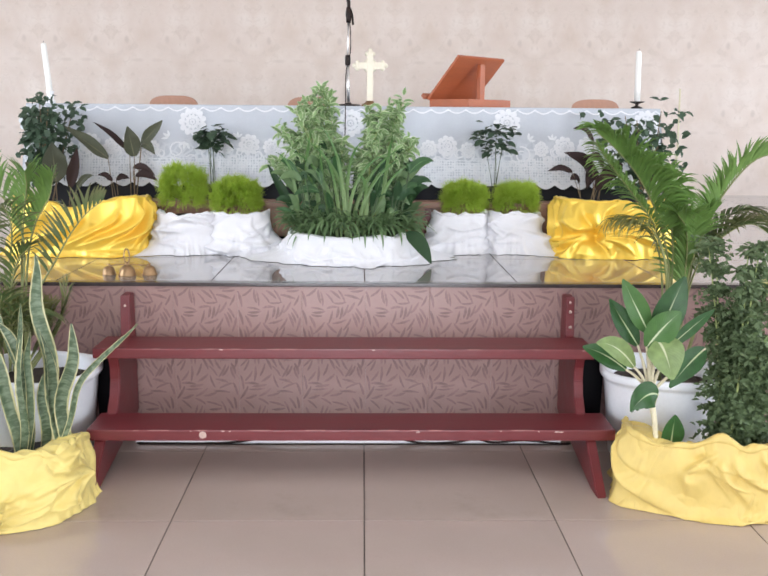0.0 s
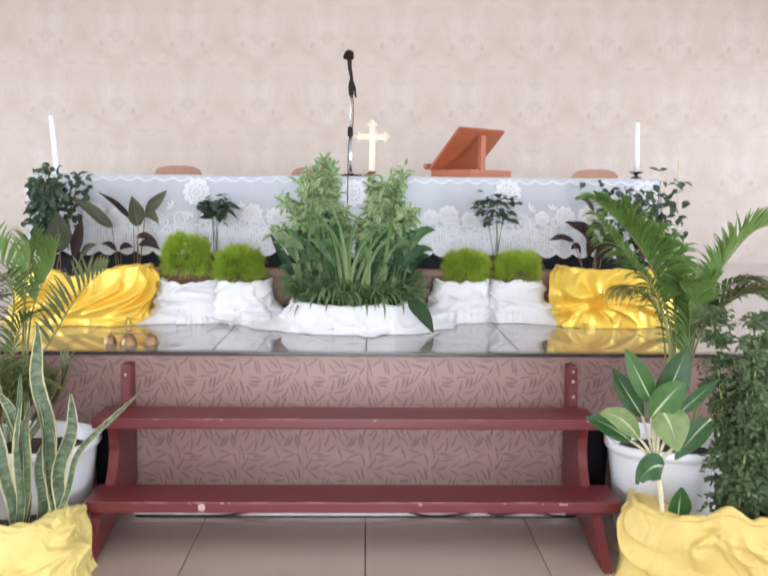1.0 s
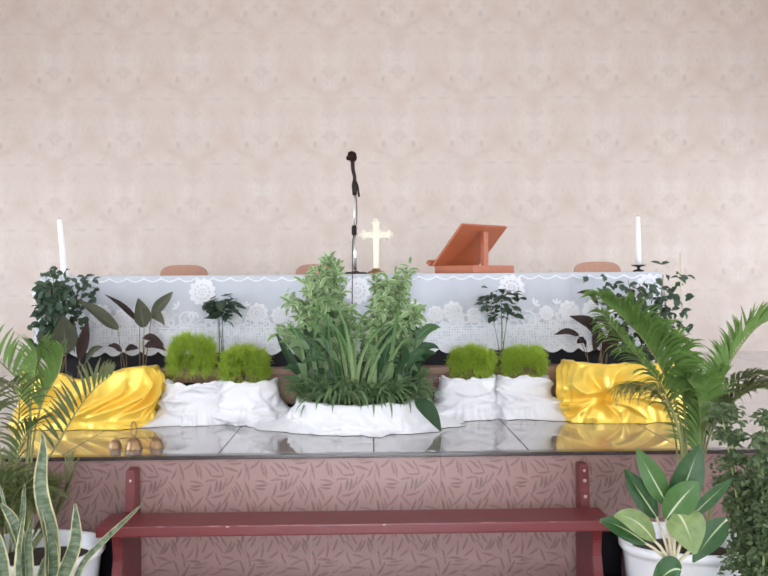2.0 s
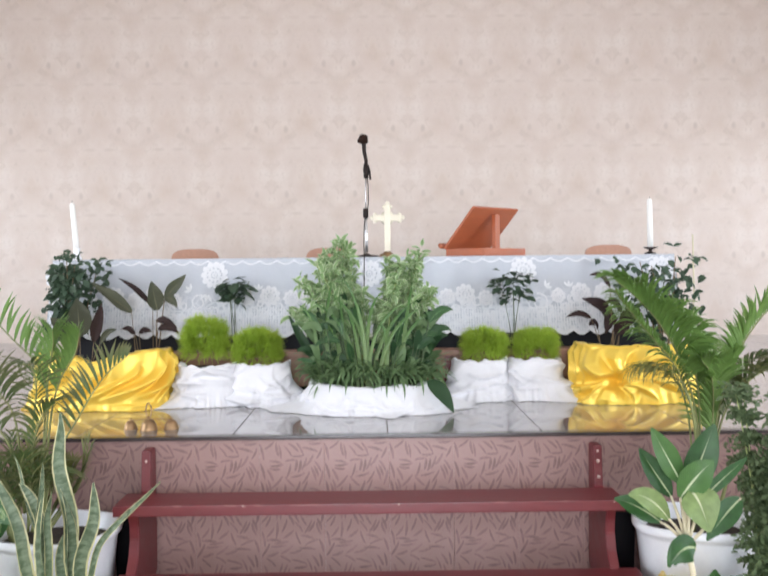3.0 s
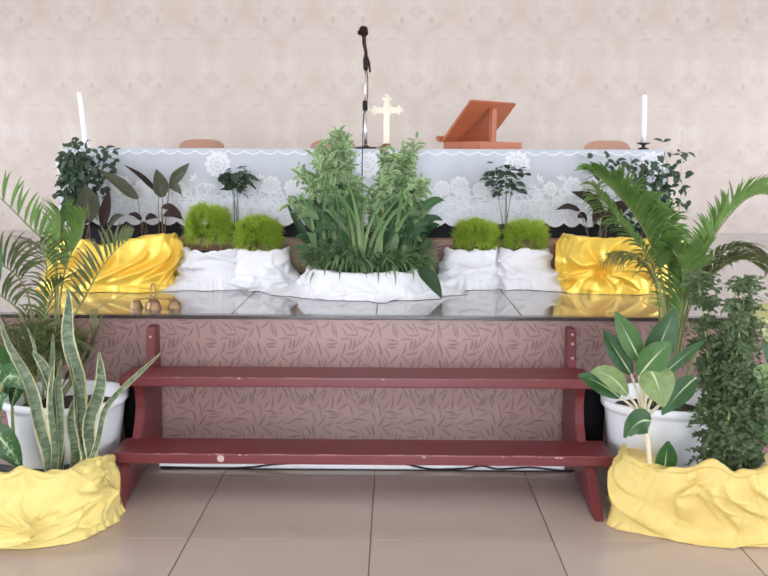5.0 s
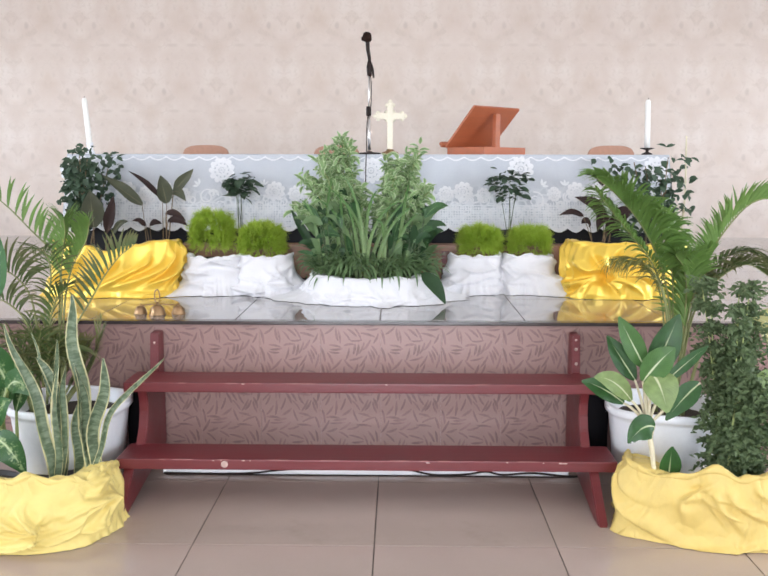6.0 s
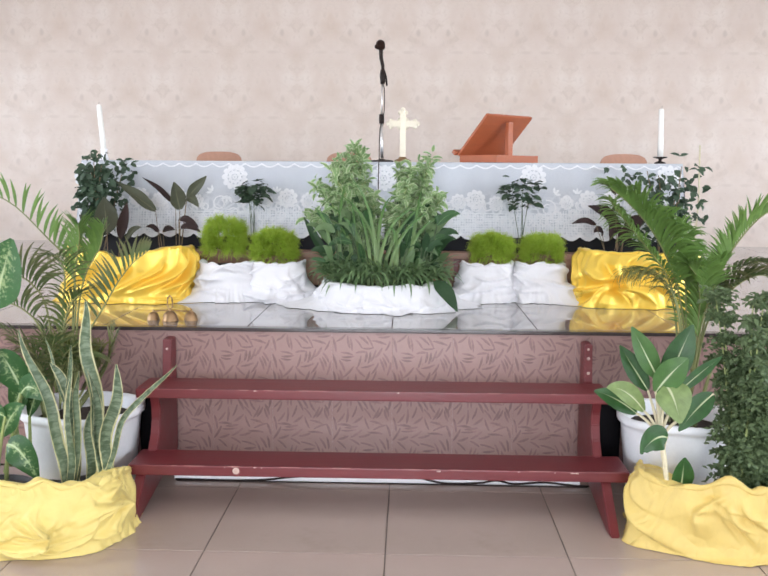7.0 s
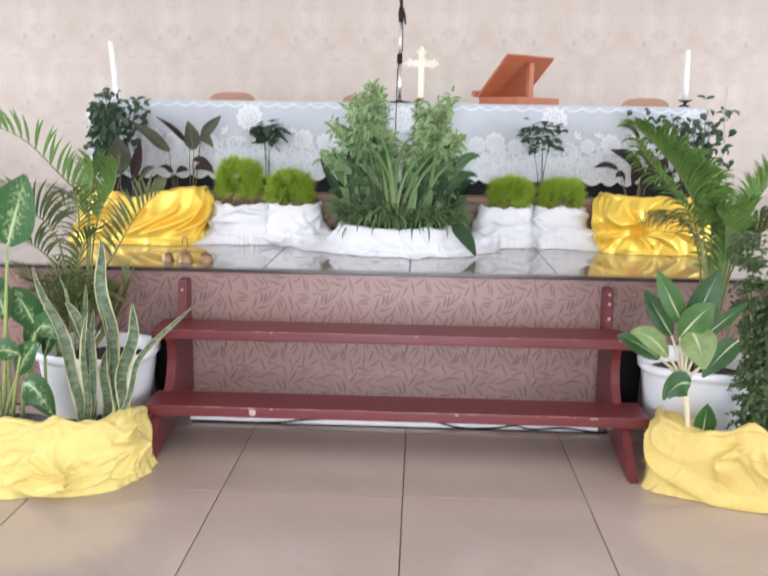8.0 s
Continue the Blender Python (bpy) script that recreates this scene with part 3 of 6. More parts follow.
def wooden_steps():
    top = thing("wooden_steps", "maroon painted wooden steps with chipped edges leaning on platform", "steps")
    rng = random.Random(4)
    # stringers: planks raked from the foot to the platform edge, cut level at the floor
    for x0, x1 in ((-0.926, -0.890), (0.772, 0.806)):
        bm = bmesh.new()
        outline = [(-0.660, 0.0), (-0.575, 0.0), (-0.36, 0.035), (-0.10, 0.075), (-0.016, 0.10), (-0.016, 0.570), (-0.085, 0.570), (-0.104, 0.42), (-0.285, 0.382), (-0.270, 0.335), (-0.268, 0.290), (-0.288, 0.235), (-0.330, 0.182), (-0.475, 0.148)]
        low = [bm.verts.new((x0, y, z)) for y, z in outline]
        high = [bm.verts.new((x1, y, z)) for y, z in outline]
        bm.faces.new(low)
        bm.faces.new(high[::-1])
        for i in range(len(outline)):
            j = (i + 1) % len(outline)
            bm.faces.new((low[j], low[i], high[i], high[j]))
        bmesh.ops.recalc_face_normals(bm, faces=bm.faces[:])
        bmesh.ops.bevel(bm, geom=bm.edges[:], offset=0.004, segments=2, affect="EDGES")
        stringer = part("stringer", bm, MAROON, top, smooth=False)
        for y, z in ((-0.080, 0.548), (-0.088, 0.512), (-0.098, 0.455)) if x0 > 0 else ((-0.082, 0.530),):
            nail = bmesh.new()
            lathe(nail, [(0, 0.003), (0.004, 0.003), (0.007, 0.0)], n=10, m=pose((x0 + x1) / 2, y - 0.006, z, 90, 0, 0))
            part("nail", nail, CHIP, stringer, "bare nail head")
    for y0, y1, z in ((-0.50, -0.313, 0.182), (-0.30, -0.113, 0.417)):
        bm = boxed(-0.975 if z > 0.3 else -0.950, 0.836 if z > 0.3 else 0.870, y0, y1, z - (0.038 if z > 0.3 else 0.039), z, bevel=0.005)
        tread = part("tread", bm, MAROON, top, smooth=False)
        for _ in range(9 if z < 0.3 else 3):
            chip = bmesh.new()
            x = rng.uniform(-0.85, 0.8)
            size = rng.uniform(0.002, 0.006)
            lathe(chip, [(0, 0.0012), (size * 0.7, 0.0010), (size, 0.0)], n=9, m=pose(x, y0 - 0.0002, z - rng.uniform(0.002, 0.008), 90, 0, 0) @ Matrix.Diagonal((1.6, 0.5, 1, 1)))
            part("paint_chip", chip, CHIP, tread, "bare chipped spot")
        for _ in range(12 if z < 0.3 else 7):
            worn = bmesh.new()
            x, half = rng.uniform(-0.85, 0.78), rng.uniform(0.01, 0.045)
            lathe(worn, [(0, 0.0010), (half * 0.8, 0.0008), (half, 0.0)], n=12, m=pose(x, y0 + 0.0012, z - 0.0012, 45, 0, 0) @ Matrix.Diagonal((1, 0.0022 / half, 1, 1)))
            part("worn_edge", worn, WORN, tread, "paint worn pale along the edge")
        if z < 0.3:
            chip = bmesh.new()
            lathe(chip, [(0, 0.0014), (0.010, 0.0012), (0.013, 0.0)], n=14, m=pose(-0.553, y0 - 0.0002, z - 0.018, 90, 0, 0))
            part("paint_chip", chip, CHIP, tread, "bare chipped spot")
    return top


wooden_steps()

# narrow white bar on the floor, just before the foot of the riser
solid("white_floor_strip", boxed(-0.875, 0.765, -0.141, -0.112, 0.0, 0.022, bevel=0.003), STRIP_WHITE, "narrow white strip on the floor under the steps", "cable cover")


def floor_cable(line, radius):
    bm = bmesh.new()
    tube(bm, smooth_path(line, 90), radius, 7)
    solid("cable", bm, BLACK_PLASTIC, "thin black cable lying along the floor", "cable", smooth=True, group="floor cables")


floor_cable([(-0.87, -0.147, 0.005), (-0.62, -0.150, 0.004), (-0.50, -0.147, 0.008), (-0.42, -0.1455, 0.018), (-0.34, -0.143, 0.024), (-0.20, -0.135, 0.0265), (0.02, -0.134, 0.0265), (0.12, -0.143, 0.024),
             (0.17, -0.1465, 0.014), (0.24, -0.150, 0.005), (0.36, -0.148, 0.009), (0.43, -0.1465, 0.020), (0.50, -0.149, 0.008), (0.62, -0.147, 0.015), (0.74, -0.151, 0.005), (0.80, -0.152, 0.004)], 0.0040)
floor_cable([(-0.86, -0.156, 0.0026), (-0.30, -0.1535, 0.0026), (0.10, -0.1540, 0.0026), (0.45, -0.158, 0.0026), (0.79, -0.160, 0.0026)], 0.0024)


# ---------------------------------------------------------------- altar with lace cloth
AX0, AX1, AY0, AY1, ATOP = -1.69, 1.50, 1.185, 1.95, 1.300


def altar():
    top = thing("altar_table", "long altar table with dark base under lace cloth", "table", (0, 0, PLATFORM))
    h = ATOP - PLATFORM - 0.004
    part("tabletop", boxed(AX0, AX1, AY0, AY1, h - 0.035, h, bevel=0.004), BROWN_WOOD, top, smooth=False)
    part("front_panel", boxed(AX0 + 0.06, AX1 - 0.06, AY0 + 0.03, AY0 + 0.05, 0.0, h - 0.036), BLACK_CLOTH, top, "black cloth front", smooth=False)
    for x in (AX0 + 0.05, AX1 - 0.10):
        part("side_panel", boxed(x, x + 0.05, AY0 + 0.055, AY1 - 0.05, 0.0, h - 0.036, bevel=0.003), BROWN_WOOD, top, smooth=False)


def sway(x, z):
    """How far the hanging cloth stands out from the table, soft pleats."""
    drop = max(ATOP - z, 0)
    return drop * (0.030 * math.sin(7.3 * x + 0.6) + 0.024 * math.sin(19.1 * x + 1.9 + math.sin(3 * x)) + 0.018 * math.sin(43 * x + 2 * math.sin(5 * x)))


def cloth_point(x, z, proud=0.0):
    flare = 0.16 * max(ATOP - z, 0)
    k = (x - (AX0 + AX1) / 2) / ((AX1 - AX0) / 2)
    return Vector((x + k * flare * 0.55, AY0 - 0.008 - proud - 0.02 * max(ATOP - z, 0) - sway(x, z), z))


def altar_cloth():
    top = thing("altar_cloth", "white lace cloth with flower rosettes and scalloped hem", "tablecloth")
    low, pitch = 0.893, 0.088
    # body of the net: top sheet, front fall and two ends, as one sheet with a scalloped hem
    bm = bmesh.new()
    n, rows = 360, 14
    def hem(x):
        return low + 0.022 * (1 - abs(math.sin(math.pi * (x - AX0) / pitch)))
    grid = []
    xs = [AX0 - 0.004 + (AX1 - AX0 + 0.008) * i / n for i in range(n + 1)]
    grid.append([bm.verts.new((x, AY1 + 0.004, ATOP)) for x in xs])
    grid.append([bm.verts.new((x, AY0 - 0.002, ATOP)) for x in xs])
    for j in range(rows + 1):
        grid.append([bm.verts.new(cloth_point(x, ATOP - 0.008 - (ATOP - 0.008 - hem(x)) * j / rows)) for x in xs])
    for a, b in zip(grid, grid[1:]):
        for i in range(n):
            bm.faces.new((a[i], b[i], b[i + 1], a[i + 1]))
    for side, x in ((-1, AX0), (1, AX1)):
        ends = []
        for j in range(rows + 1):
            z = ATOP - (ATOP - low) * j / rows
            ends.append([bm.verts.new((x + side * (0.006 + 0.12 * (ATOP - z) + 0.1 * sway(y * 3, z)), y, z)) for y in [AY0 + (AY1 - AY0) * i / 30 for i in range(31)]])
        for a, b in zip(ends, ends[1:]):
            for i in range(30):
                q = (a[i], a[i + 1], b[i + 1], b[i])
                bm.faces.new(q if side < 0 else q[::-1])
    part("net", bm, NET, top, "sheer bluish white net")

    def ribbon(name, rows_of, mat, label=""):
        bm = bmesh.new()
        verts = [[bm.verts.new(cloth_point(x, z, 0.003)) for x, z in line] for line in rows_of]
        for a, b in zip(verts, verts[1:]):
            for i in range(len(a) - 1):
                bm.faces.new((a[i], b[i], b[i + 1], a[i + 1]))
        return part(name, bm, mat, top, label)

    xs = [AX0 + (AX1 - AX0) * i / 720 for i in range(721)]
    up = lambda x: 0.017 * abs(math.sin(math.pi * (x - AX0) / pitch))  # noqa: E731
    ribbon("top_border", [[(x, ATOP - 0.010 - up(x)) for x in xs], [(x, ATOP - 0.018 - up(x)) for x in xs]], LACE, "white scalloped upper border")
    ribbon("hem_border", [[(x, hem(x) + 0.020) for x in xs], [(x, hem(x) - 0.004) for x in xs]], LACE, "white scalloped hem")
    # open grid of cords above the hem
    cords = bmesh.new()
    def bar(x0, z0, x1, z1, w, steps):
        dx, dz = x1 - x0, z1 - z0
        ln = math.hypot(dx, dz)
        nx, nz = -dz / ln * w, dx / ln * w
        prev = None
        for i in range(steps + 1):
            x, z = x0 + dx * i / steps, z0 + dz * i / steps
            pair = (cords.verts.new(cloth_point(x + nx, z + nz, 0.0022)), cords.verts.new(cloth_point(x - nx, z - nz, 0.0022)))
            if prev:
                cords.faces.new((prev[0], pair[0], pair[1], prev[1]))
            prev = pair
    x = AX0 + 0.01
    while x < AX1:
        bar(x, 0.915, x, 1.035 + 0.018 * math.sin(8 * x), 0.0026, 4)
        x += 0.0135
    for k in range(9):
        bar(AX0 + 0.005, 0.922 + 0.0135 * k, AX1 - 0.005, 0.922 + 0.0135 * k, 0.0026, 160)
    part("cord_grid", cords, LACE_SOFT, top, "open grid of white cords")

    def petal_ring(bm, cx, cz, r, petals, depth=0.25, inner=0.0, proud=0.004):
        n = petals * 8
        ring, core = [], []
        for i in range(n):
            a = 2 * math.pi * i / n
            rr = r * (1 - depth * (1 - abs(math.sin(a * petals / 2)) ** 0.7))
            ring.append(bm.verts.new(cloth_point(cx + rr * math.cos(a), cz + rr * math.sin(a), proud)))
            core.append(bm.verts.new(cloth_point(cx + inner * math.cos(a), cz + inner * math.sin(a), proud + 0.002)))
        for i in range(n):
            bm.faces.new((ring[i], core[i], core[(i + 1) % n], ring[(i + 1) % n]))

    def rosette(cx, cz, r, petals):
        bm = bmesh.new()
        petal_ring(bm, cx, cz, r, petals, 0.20, r * 0.56, 0.004)
        petal_ring(bm, cx, cz, r * 0.55, petals, 0.22, r * 0.24, 0.005)
        petal_ring(bm, cx, cz, r * 0.21, 6, 0.2, r * 0.05, 0.006)
        for i in range(petals):
            a = 2 * math.pi * (i + 0.5) / petals
            petal_ring(bm, cx + r * 0.60 * math.cos(a), cz + r * 0.60 * math.sin(a), r * 0.085, 4, 0.1, 0.0, 0.006)
        part("rosette", bm, LACE, top, "white lace rosette")

    def sprig(cx, cz, size, start, leaves):
        """A small stitched spray of pointed leaves."""
        bm = bmesh.new()
        for k in range(leaves):
            a = start + (k - (leaves - 1) / 2) * 0.75
            c, n = math.cos(a), math.sin(a)
            line = []
            for i in range(9):
                t = i / 8
                half = size * 0.17 * math.sin(math.pi * t) ** 0.8 + 0.0008
                line.append([bm.verts.new(cloth_point(cx + size * (0.12 + t) * c - w * half * n, cz + size * (0.12 + t) * n + w * half * c, 0.0035)) for w in (1, -1)])
            for q, r in zip(line, line[1:]):
                bm.faces.new((q[0], q[1], r[1], r[0]))
        part("sprig", bm, LACE_SOFT, top, "white lace leaf spray")

    def scroll(cx, cz, r, turns, start, hand=1):
        bm = bmesh.new()
        prev = None
        for i in range(41):
            s = i / 40
            a = start + hand * s * turns * 2 * math.pi
            rr = r * (1 - 0.55 * s)
            pair = [bm.verts.new(cloth_point(cx + (rr + w) * math.cos(a), cz + (rr + w) * math.sin(a), 0.0035)) for w in (0.0035, -0.0035)]
            if prev:
                bm.faces.new((prev[0], prev[1], pair[1], pair[0]))
            prev = pair
        part("scroll", bm, LACE, top, "white lace scroll")

    rng = random.Random(12)
    for k in range(84):
        x = AX0 + 0.06 + (AX1 - AX0 - 0.12) * (k + rng.uniform(-0.4, 0.4)) / 83
        r = rng.uniform(0.016, 0.032)
        scroll(x, rng.uniform(0.985, 1.10) + 0.02 * math.sin(7.9 * x), r, rng.uniform(0.8, 1.5), rng.uniform(0, 6), rng.choice((-1, 1)))
    for cx in (-1.655 + 0.0, -0.863, -0.072, 0.719, 1.43):
        rosette(cx, 1.203 + 0.012 + 0.008 * (cx > 0.5), 0.070, 11)
        for off, dz, size, start in ((0.105, 1.135, 0.034, 0.7), (-0.115, 1.135, 0.034, 2.5), (0.225, 1.135, 0.03, 1.5), (-0.03, 1.118, 0.04, 4.4)):
            if AX0 + 0.07 < cx + off < AX1 - 0.07:
                sprig(cx + off, dz, size, start, 3)
        for off, dz, r in ((-0.305, 1.104, 0.054), (0.285, 1.104, 0.054), (-0.20, 1.085, 0.040), (0.17, 1.09, 0.038), (0.395, 1.092, 0.044)):
            if AX0 + 0.05 < cx + off < AX1 - 0.05:
                rosette(cx + off, dz, r, 9)
        for off, dz, r, hand in ((-0.075, 1.075, 0.052, 1), (0.075, 1.06, 0.055, -1), (-0.02, 0.985, 0.045, 1), (0.13, 0.97, 0.04, -1), (-0.14, 0.98, 0.045, -1)):
            if AX0 + 0.06 < cx + off < AX1 - 0.06:
                scroll(cx + off, dz, r * 0.8, 1.1, 1.2 + 9 * off, hand)


altar()
altar_cloth()


def budded_cross():
    """Flat cross with three-lobed ends on a stepped foot."""
    cx, cy, z0 = 0.027, 1.40, ATOP + 0.009
    top = thing("altar_cross", "pale gilded cross with budded ends on a foot", "cross", (cx, cy, z0))
    bm = bmesh.new()
    lathe(bm, [(0, 0.022), (0.018, 0.022), (0.024, 0.012), (0.044, 0.004), (0.050, -0.008), (0, -0.008)], n=28)
    part("foot", bm, BRASS, top, "dull brass foot")
    t = 0.008
    bm = bmesh.new()
    box(bm, -0.0165, 0.0165, -t, t, 0.02, 0.258, 0.002)
    part("upright", bm, GOLD, top)
    bm = bmesh.new()
    box(bm, -0.066, 0.066, -t * 0.9, t * 0.9, 0.185, 0.220, 0.002)
    part("crossbar", bm, GOLD, top)
    for x, z in ((-0.066, 0.2025), (0.066, 0.2025), (0, 0.264)):
        bm = bmesh.new()
        for dx, dz, r in ((0, 0, 0.019), (math.copysign(0.015, x) if x else 0, 0 if x else 0.015, 0.013), (0 if x else 0.016, 0.016 if x else -0.002, 0.012), (0 if x else -0.016, -0.016 if x else -0.002, 0.012)):
            lathe(bm, [(0, t * 0.8), (r * 0.8, t * 0.75), (r, t * 0.3), (r, -t * 0.3), (r * 0.8, -t * 0.75), (0, -t * 0.8)], n=18, m=pose(x + dx, 0, z + dz, 90, 0, 0))
        part("bud", bm, GOLD, top)
    bm = bmesh.new()
    for k in range(4):
        a = math.pi / 4 + k * math.pi / 2
        lathe(bm, [(0, t), (0.016, t * 0.8), (0.020, 0), (0.016, -t * 0.8), (0, -t)], n=16, m=pose(0.018 * math.cos(a), 0, 0.2025 + 0.020 * math.sin(a), 90, 0, 0))
    part("centre_boss", bm, GOLD, top)


def book_stand():
    """Missal stand turned away from the hall: flat base, upright strut, leaning board and a ledge at its foot."""
    top = thing("book_stand", "red-brown wooden book stand on the altar", "book stand", (0.533, 1.25, ATOP + 0.002), turn=45)
    part("base", boxed(0.0, 0.365, 0.0, 0.265, 0.0, 0.040, bevel=0.003), STAND_WOOD, top, smooth=False)
    part("strut", boxed(0.165, 0.205, 0.055, 0.078, 0.040, 0.222, bevel=0.002), STAND_WOOD, top, smooth=False)
    board = boxed(0.0, 0.395, 0.0, 0.30, -0.014, 0.0, bevel=0.004)
    lean = Matrix.Translation((-0.012, 0.275, 0.046)) @ Matrix(((1, 0, 0, 0), (0, -0.69, 0.724, 0), (0, 0.724, 0.69, 0), (0, 0, 0, 1)))
    bmesh.ops.transform(board, matrix=lean, verts=board.verts[:])
    bmesh.ops.recalc_face_normals(board, faces=board.faces[:])
    part("board", board, STAND_WOOD, top, smooth=False)
    ledge = bmesh.new()
    box(ledge, -0.018, 0.39, -0.010, 0.012, 0.0, 0.028, 0.006, m=lean)
    part("ledge", ledge, STAND_WOOD, top, smooth=False)


def candle(x, lean, cup):
    top = thing("candle", "tall white candle in a holder on the altar" if cup else "tall white candle leaning in a white holder", "candle", (x, 1.30, ATOP + 0.002), group="altar candles")
    base = 0.034 if cup else 0.042
    tilt = Matrix.Translation((0, 0, base)) @ pose(0, 0, 0, 0, lean, 0)
    bm = bmesh.new()
    lathe(bm, [(0, 0), (0.0155, 0), (0.015, 0.08), (0.0135, 0.245), (0.011, 0.256), (0.003, 0.259), (0, 0.258)], n=20, m=tilt)
    part("wax", bm, WAX, top)
    bm = bmesh.new()
    tube(bm, [tilt @ Vector((0, 0, 0.256)), tilt @ Vector((0.001, 0, 0.263)), tilt @ Vector((0.003, 0, 0.268))], 0.0012, 5)
    part("wick", bm, BLACK_PLASTIC, top)
    bm = bmesh.new()
    if cup:
        lathe(bm, [(0, 0), (0.03, 0), (0.028, 0.006), (0.008, 0.014), (0.010, 0.024), (0.036, 0.032), (0.038, 0.036), (0.0, 0.034)], n=24)
        part("holder", bm, DARK_METAL, top, "dark metal saucer holder")
    else:
        lathe(bm, [(0, 0), (0.026, 0), (0.024, 0.012), (0.017, 0.02), (0.017, 0.052), (0.020, 0.060), (0.0, 0.056)], n=24)
        part("holder", bm, POT_WHITE, top, "white holder")


def microphone():
    x, y = -0.085, 1.30
    top = thing("microphone_stand", "chrome table microphone stand with dark foam microphone", "microphone", (x, y, ATOP + 0.002))
    bm = bmesh.new()
    lathe(bm, [(0, 0), (0.062, 0), (0.064, 0.004), (0.058, 0.008), (0.02, 0.011), (0.013, 0.017), (0, 0.017)], n=36)
    part("base", bm, DARK_METAL, top, "round dark weighted base")
    bm = bmesh.new()
    tube(bm, [(0, 0, 0.02), (-0.001, 0, 0.10), (-0.003, 0, 0.212)], 0.0085, 14)
    part("lower_tube", bm, CHROME, top)
    bm = bmesh.new()
    lathe(bm, [(0, 0), (0.011, 0), (0.014, 0.006), (0.014, 0.042), (0.012, 0.052), (0, 0.052)], (-0.003, 0, 0.203), 18)
    part("clutch", bm, BLACK_PLASTIC, top, "black clutch grip")
    bm = bmesh.new()
    tube(bm, [(-0.003, 0, 0.22), (-0.002, 0, 0.32), (0.0, 0, 0.435)], 0.0045, 12)
    part("upper_tube", bm, CHROME, top)
    bm = bmesh.new()
    lathe(bm, [(0, 0), (0.012, 0), (0.013, 0.02), (0.016, 0.045), (0.011, 0.075), (0, 0.08)], (0.001, -0.004, 0.415), 16)
    tube(bm, [(0.008, -0.004, 0.485), (0.019, -0.006, 0.45), (0.024, -0.006, 0.405)], 0.007, 8, 0.005)
    part("clip", bm, BLACK_PLASTIC, top, "black microphone clip")
    bm = bmesh.new()
    tube(bm, [(0.001, -0.004, 0.47), (0.002, -0.008, 0.51), (-0.007, -0.012, 0.55), (-0.008, -0.018, 0.585), (-0.012, -0.022, 0.612)], 0.0085, 12, 0.012)
    part("body", bm, BLACK_PLASTIC, top, "dark microphone body")
    bm = bmesh.new()
    bmesh.ops.create_uvsphere(bm, u_segments=20, v_segments=14, radius=0.024, matrix=pose(-0.010, -0.022, 0.616, -25, -14, 0) @ Matrix.Diagonal((1, 1.05, 1.25, 1)))
    for v in bm.verts:
        v.co += 0.004 * noise.noise_vector(v.co * 55)
    bmesh.ops.create_uvsphere(bm, u_segments=14, v_segments=10, radius=0.014, matrix=pose(-0.029, -0.018, 0.609))
    part("windscreen", bm, MIC_FOAM, top, "dark foam windscreen")
    bm = bmesh.new()
    pts = [(0.006, -0.006, 0.42), (0.011, -0.010, 0.37), (0.011, -0.012, 0.28), (0.004, -0.019, 0.235), (-0.010, -0.017, 0.18), (-0.014, -0.018, 0.08), (-0.013, -0.055, 0.016),
           (-0.012, -0.10, 0.008), (-0.012, -0.135, -0.01), (-0.013, -0.150, -0.06), (-0.014, -0.156, -0.14), (-0.016, -0.165, -0.26), (-0.017, -0.17, -0.38)]
    tube(bm, smooth_path(pts, 60), 0.0026, 7)
    part("cable", bm, BLACK_PLASTIC, top, "thin black cable hanging down the front")


def chair(x):
    top = thing("chair", "brown wooden chair with rounded backrest behind the altar", "chair", (x, 2.42, PLATFORM), group="chairs behind the altar")
    for dx in (-0.19, 0.16):
        part("front_leg", boxed(dx, dx + 0.03, -0.40, -0.37, 0.0, 0.42, bevel=0.003), CHAIR_WOOD, top, smooth=False)
        part("back_post", boxed(dx, dx + 0.03, -0.03, 0.0, 0.0, 0.70, bevel=0.003), CHAIR_WOOD, top, smooth=False)
    part("seat", boxed(-0.20, 0.20, -0.41, -0.032, 0.421, 0.455, bevel=0.01), CHAIR_WOOD, top, smooth=False)
    bm = bmesh.new()
    outline = []
    for i in range(25):
        a = math.pi * i / 24
        c, s = math.cos(a), math.sin(a)
        outline.append((0.152 * math.copysign(abs(c) ** 0.65, c), 0.684 + 0.084 * abs(s) ** 0.6))
    outline += [(-0.125, 0.56), (0.125, 0.56)]
    lo = [bm.verts.new((px, -0.055, pz)) for px, pz in outline]
    hi = [bm.verts.new((px, -0.032, pz)) for px, pz in outline]
    bm.faces.new(lo)
    bm.faces.new(hi[::-1])
    for i in range(len(outline)):
        j = (i + 1) % len(outline)
        bm.faces.new((lo[i], hi[i], hi[j], lo[j]))
    bmesh.ops.recalc_face_normals(bm, faces=bm.faces[:])
    part("backrest", bm, CHAIR_WOOD, top, smooth=False)
    return top


budded_cross()
book_stand()
candle(-1.612, -4.6, False)
candle(1.419, -1.2, True)
microphone()
first_chair = chair(-1.205)
for x in (-0.335, 1.475):
    copy_thing(first_chair, pose(x, 2.42, PLATFORM))


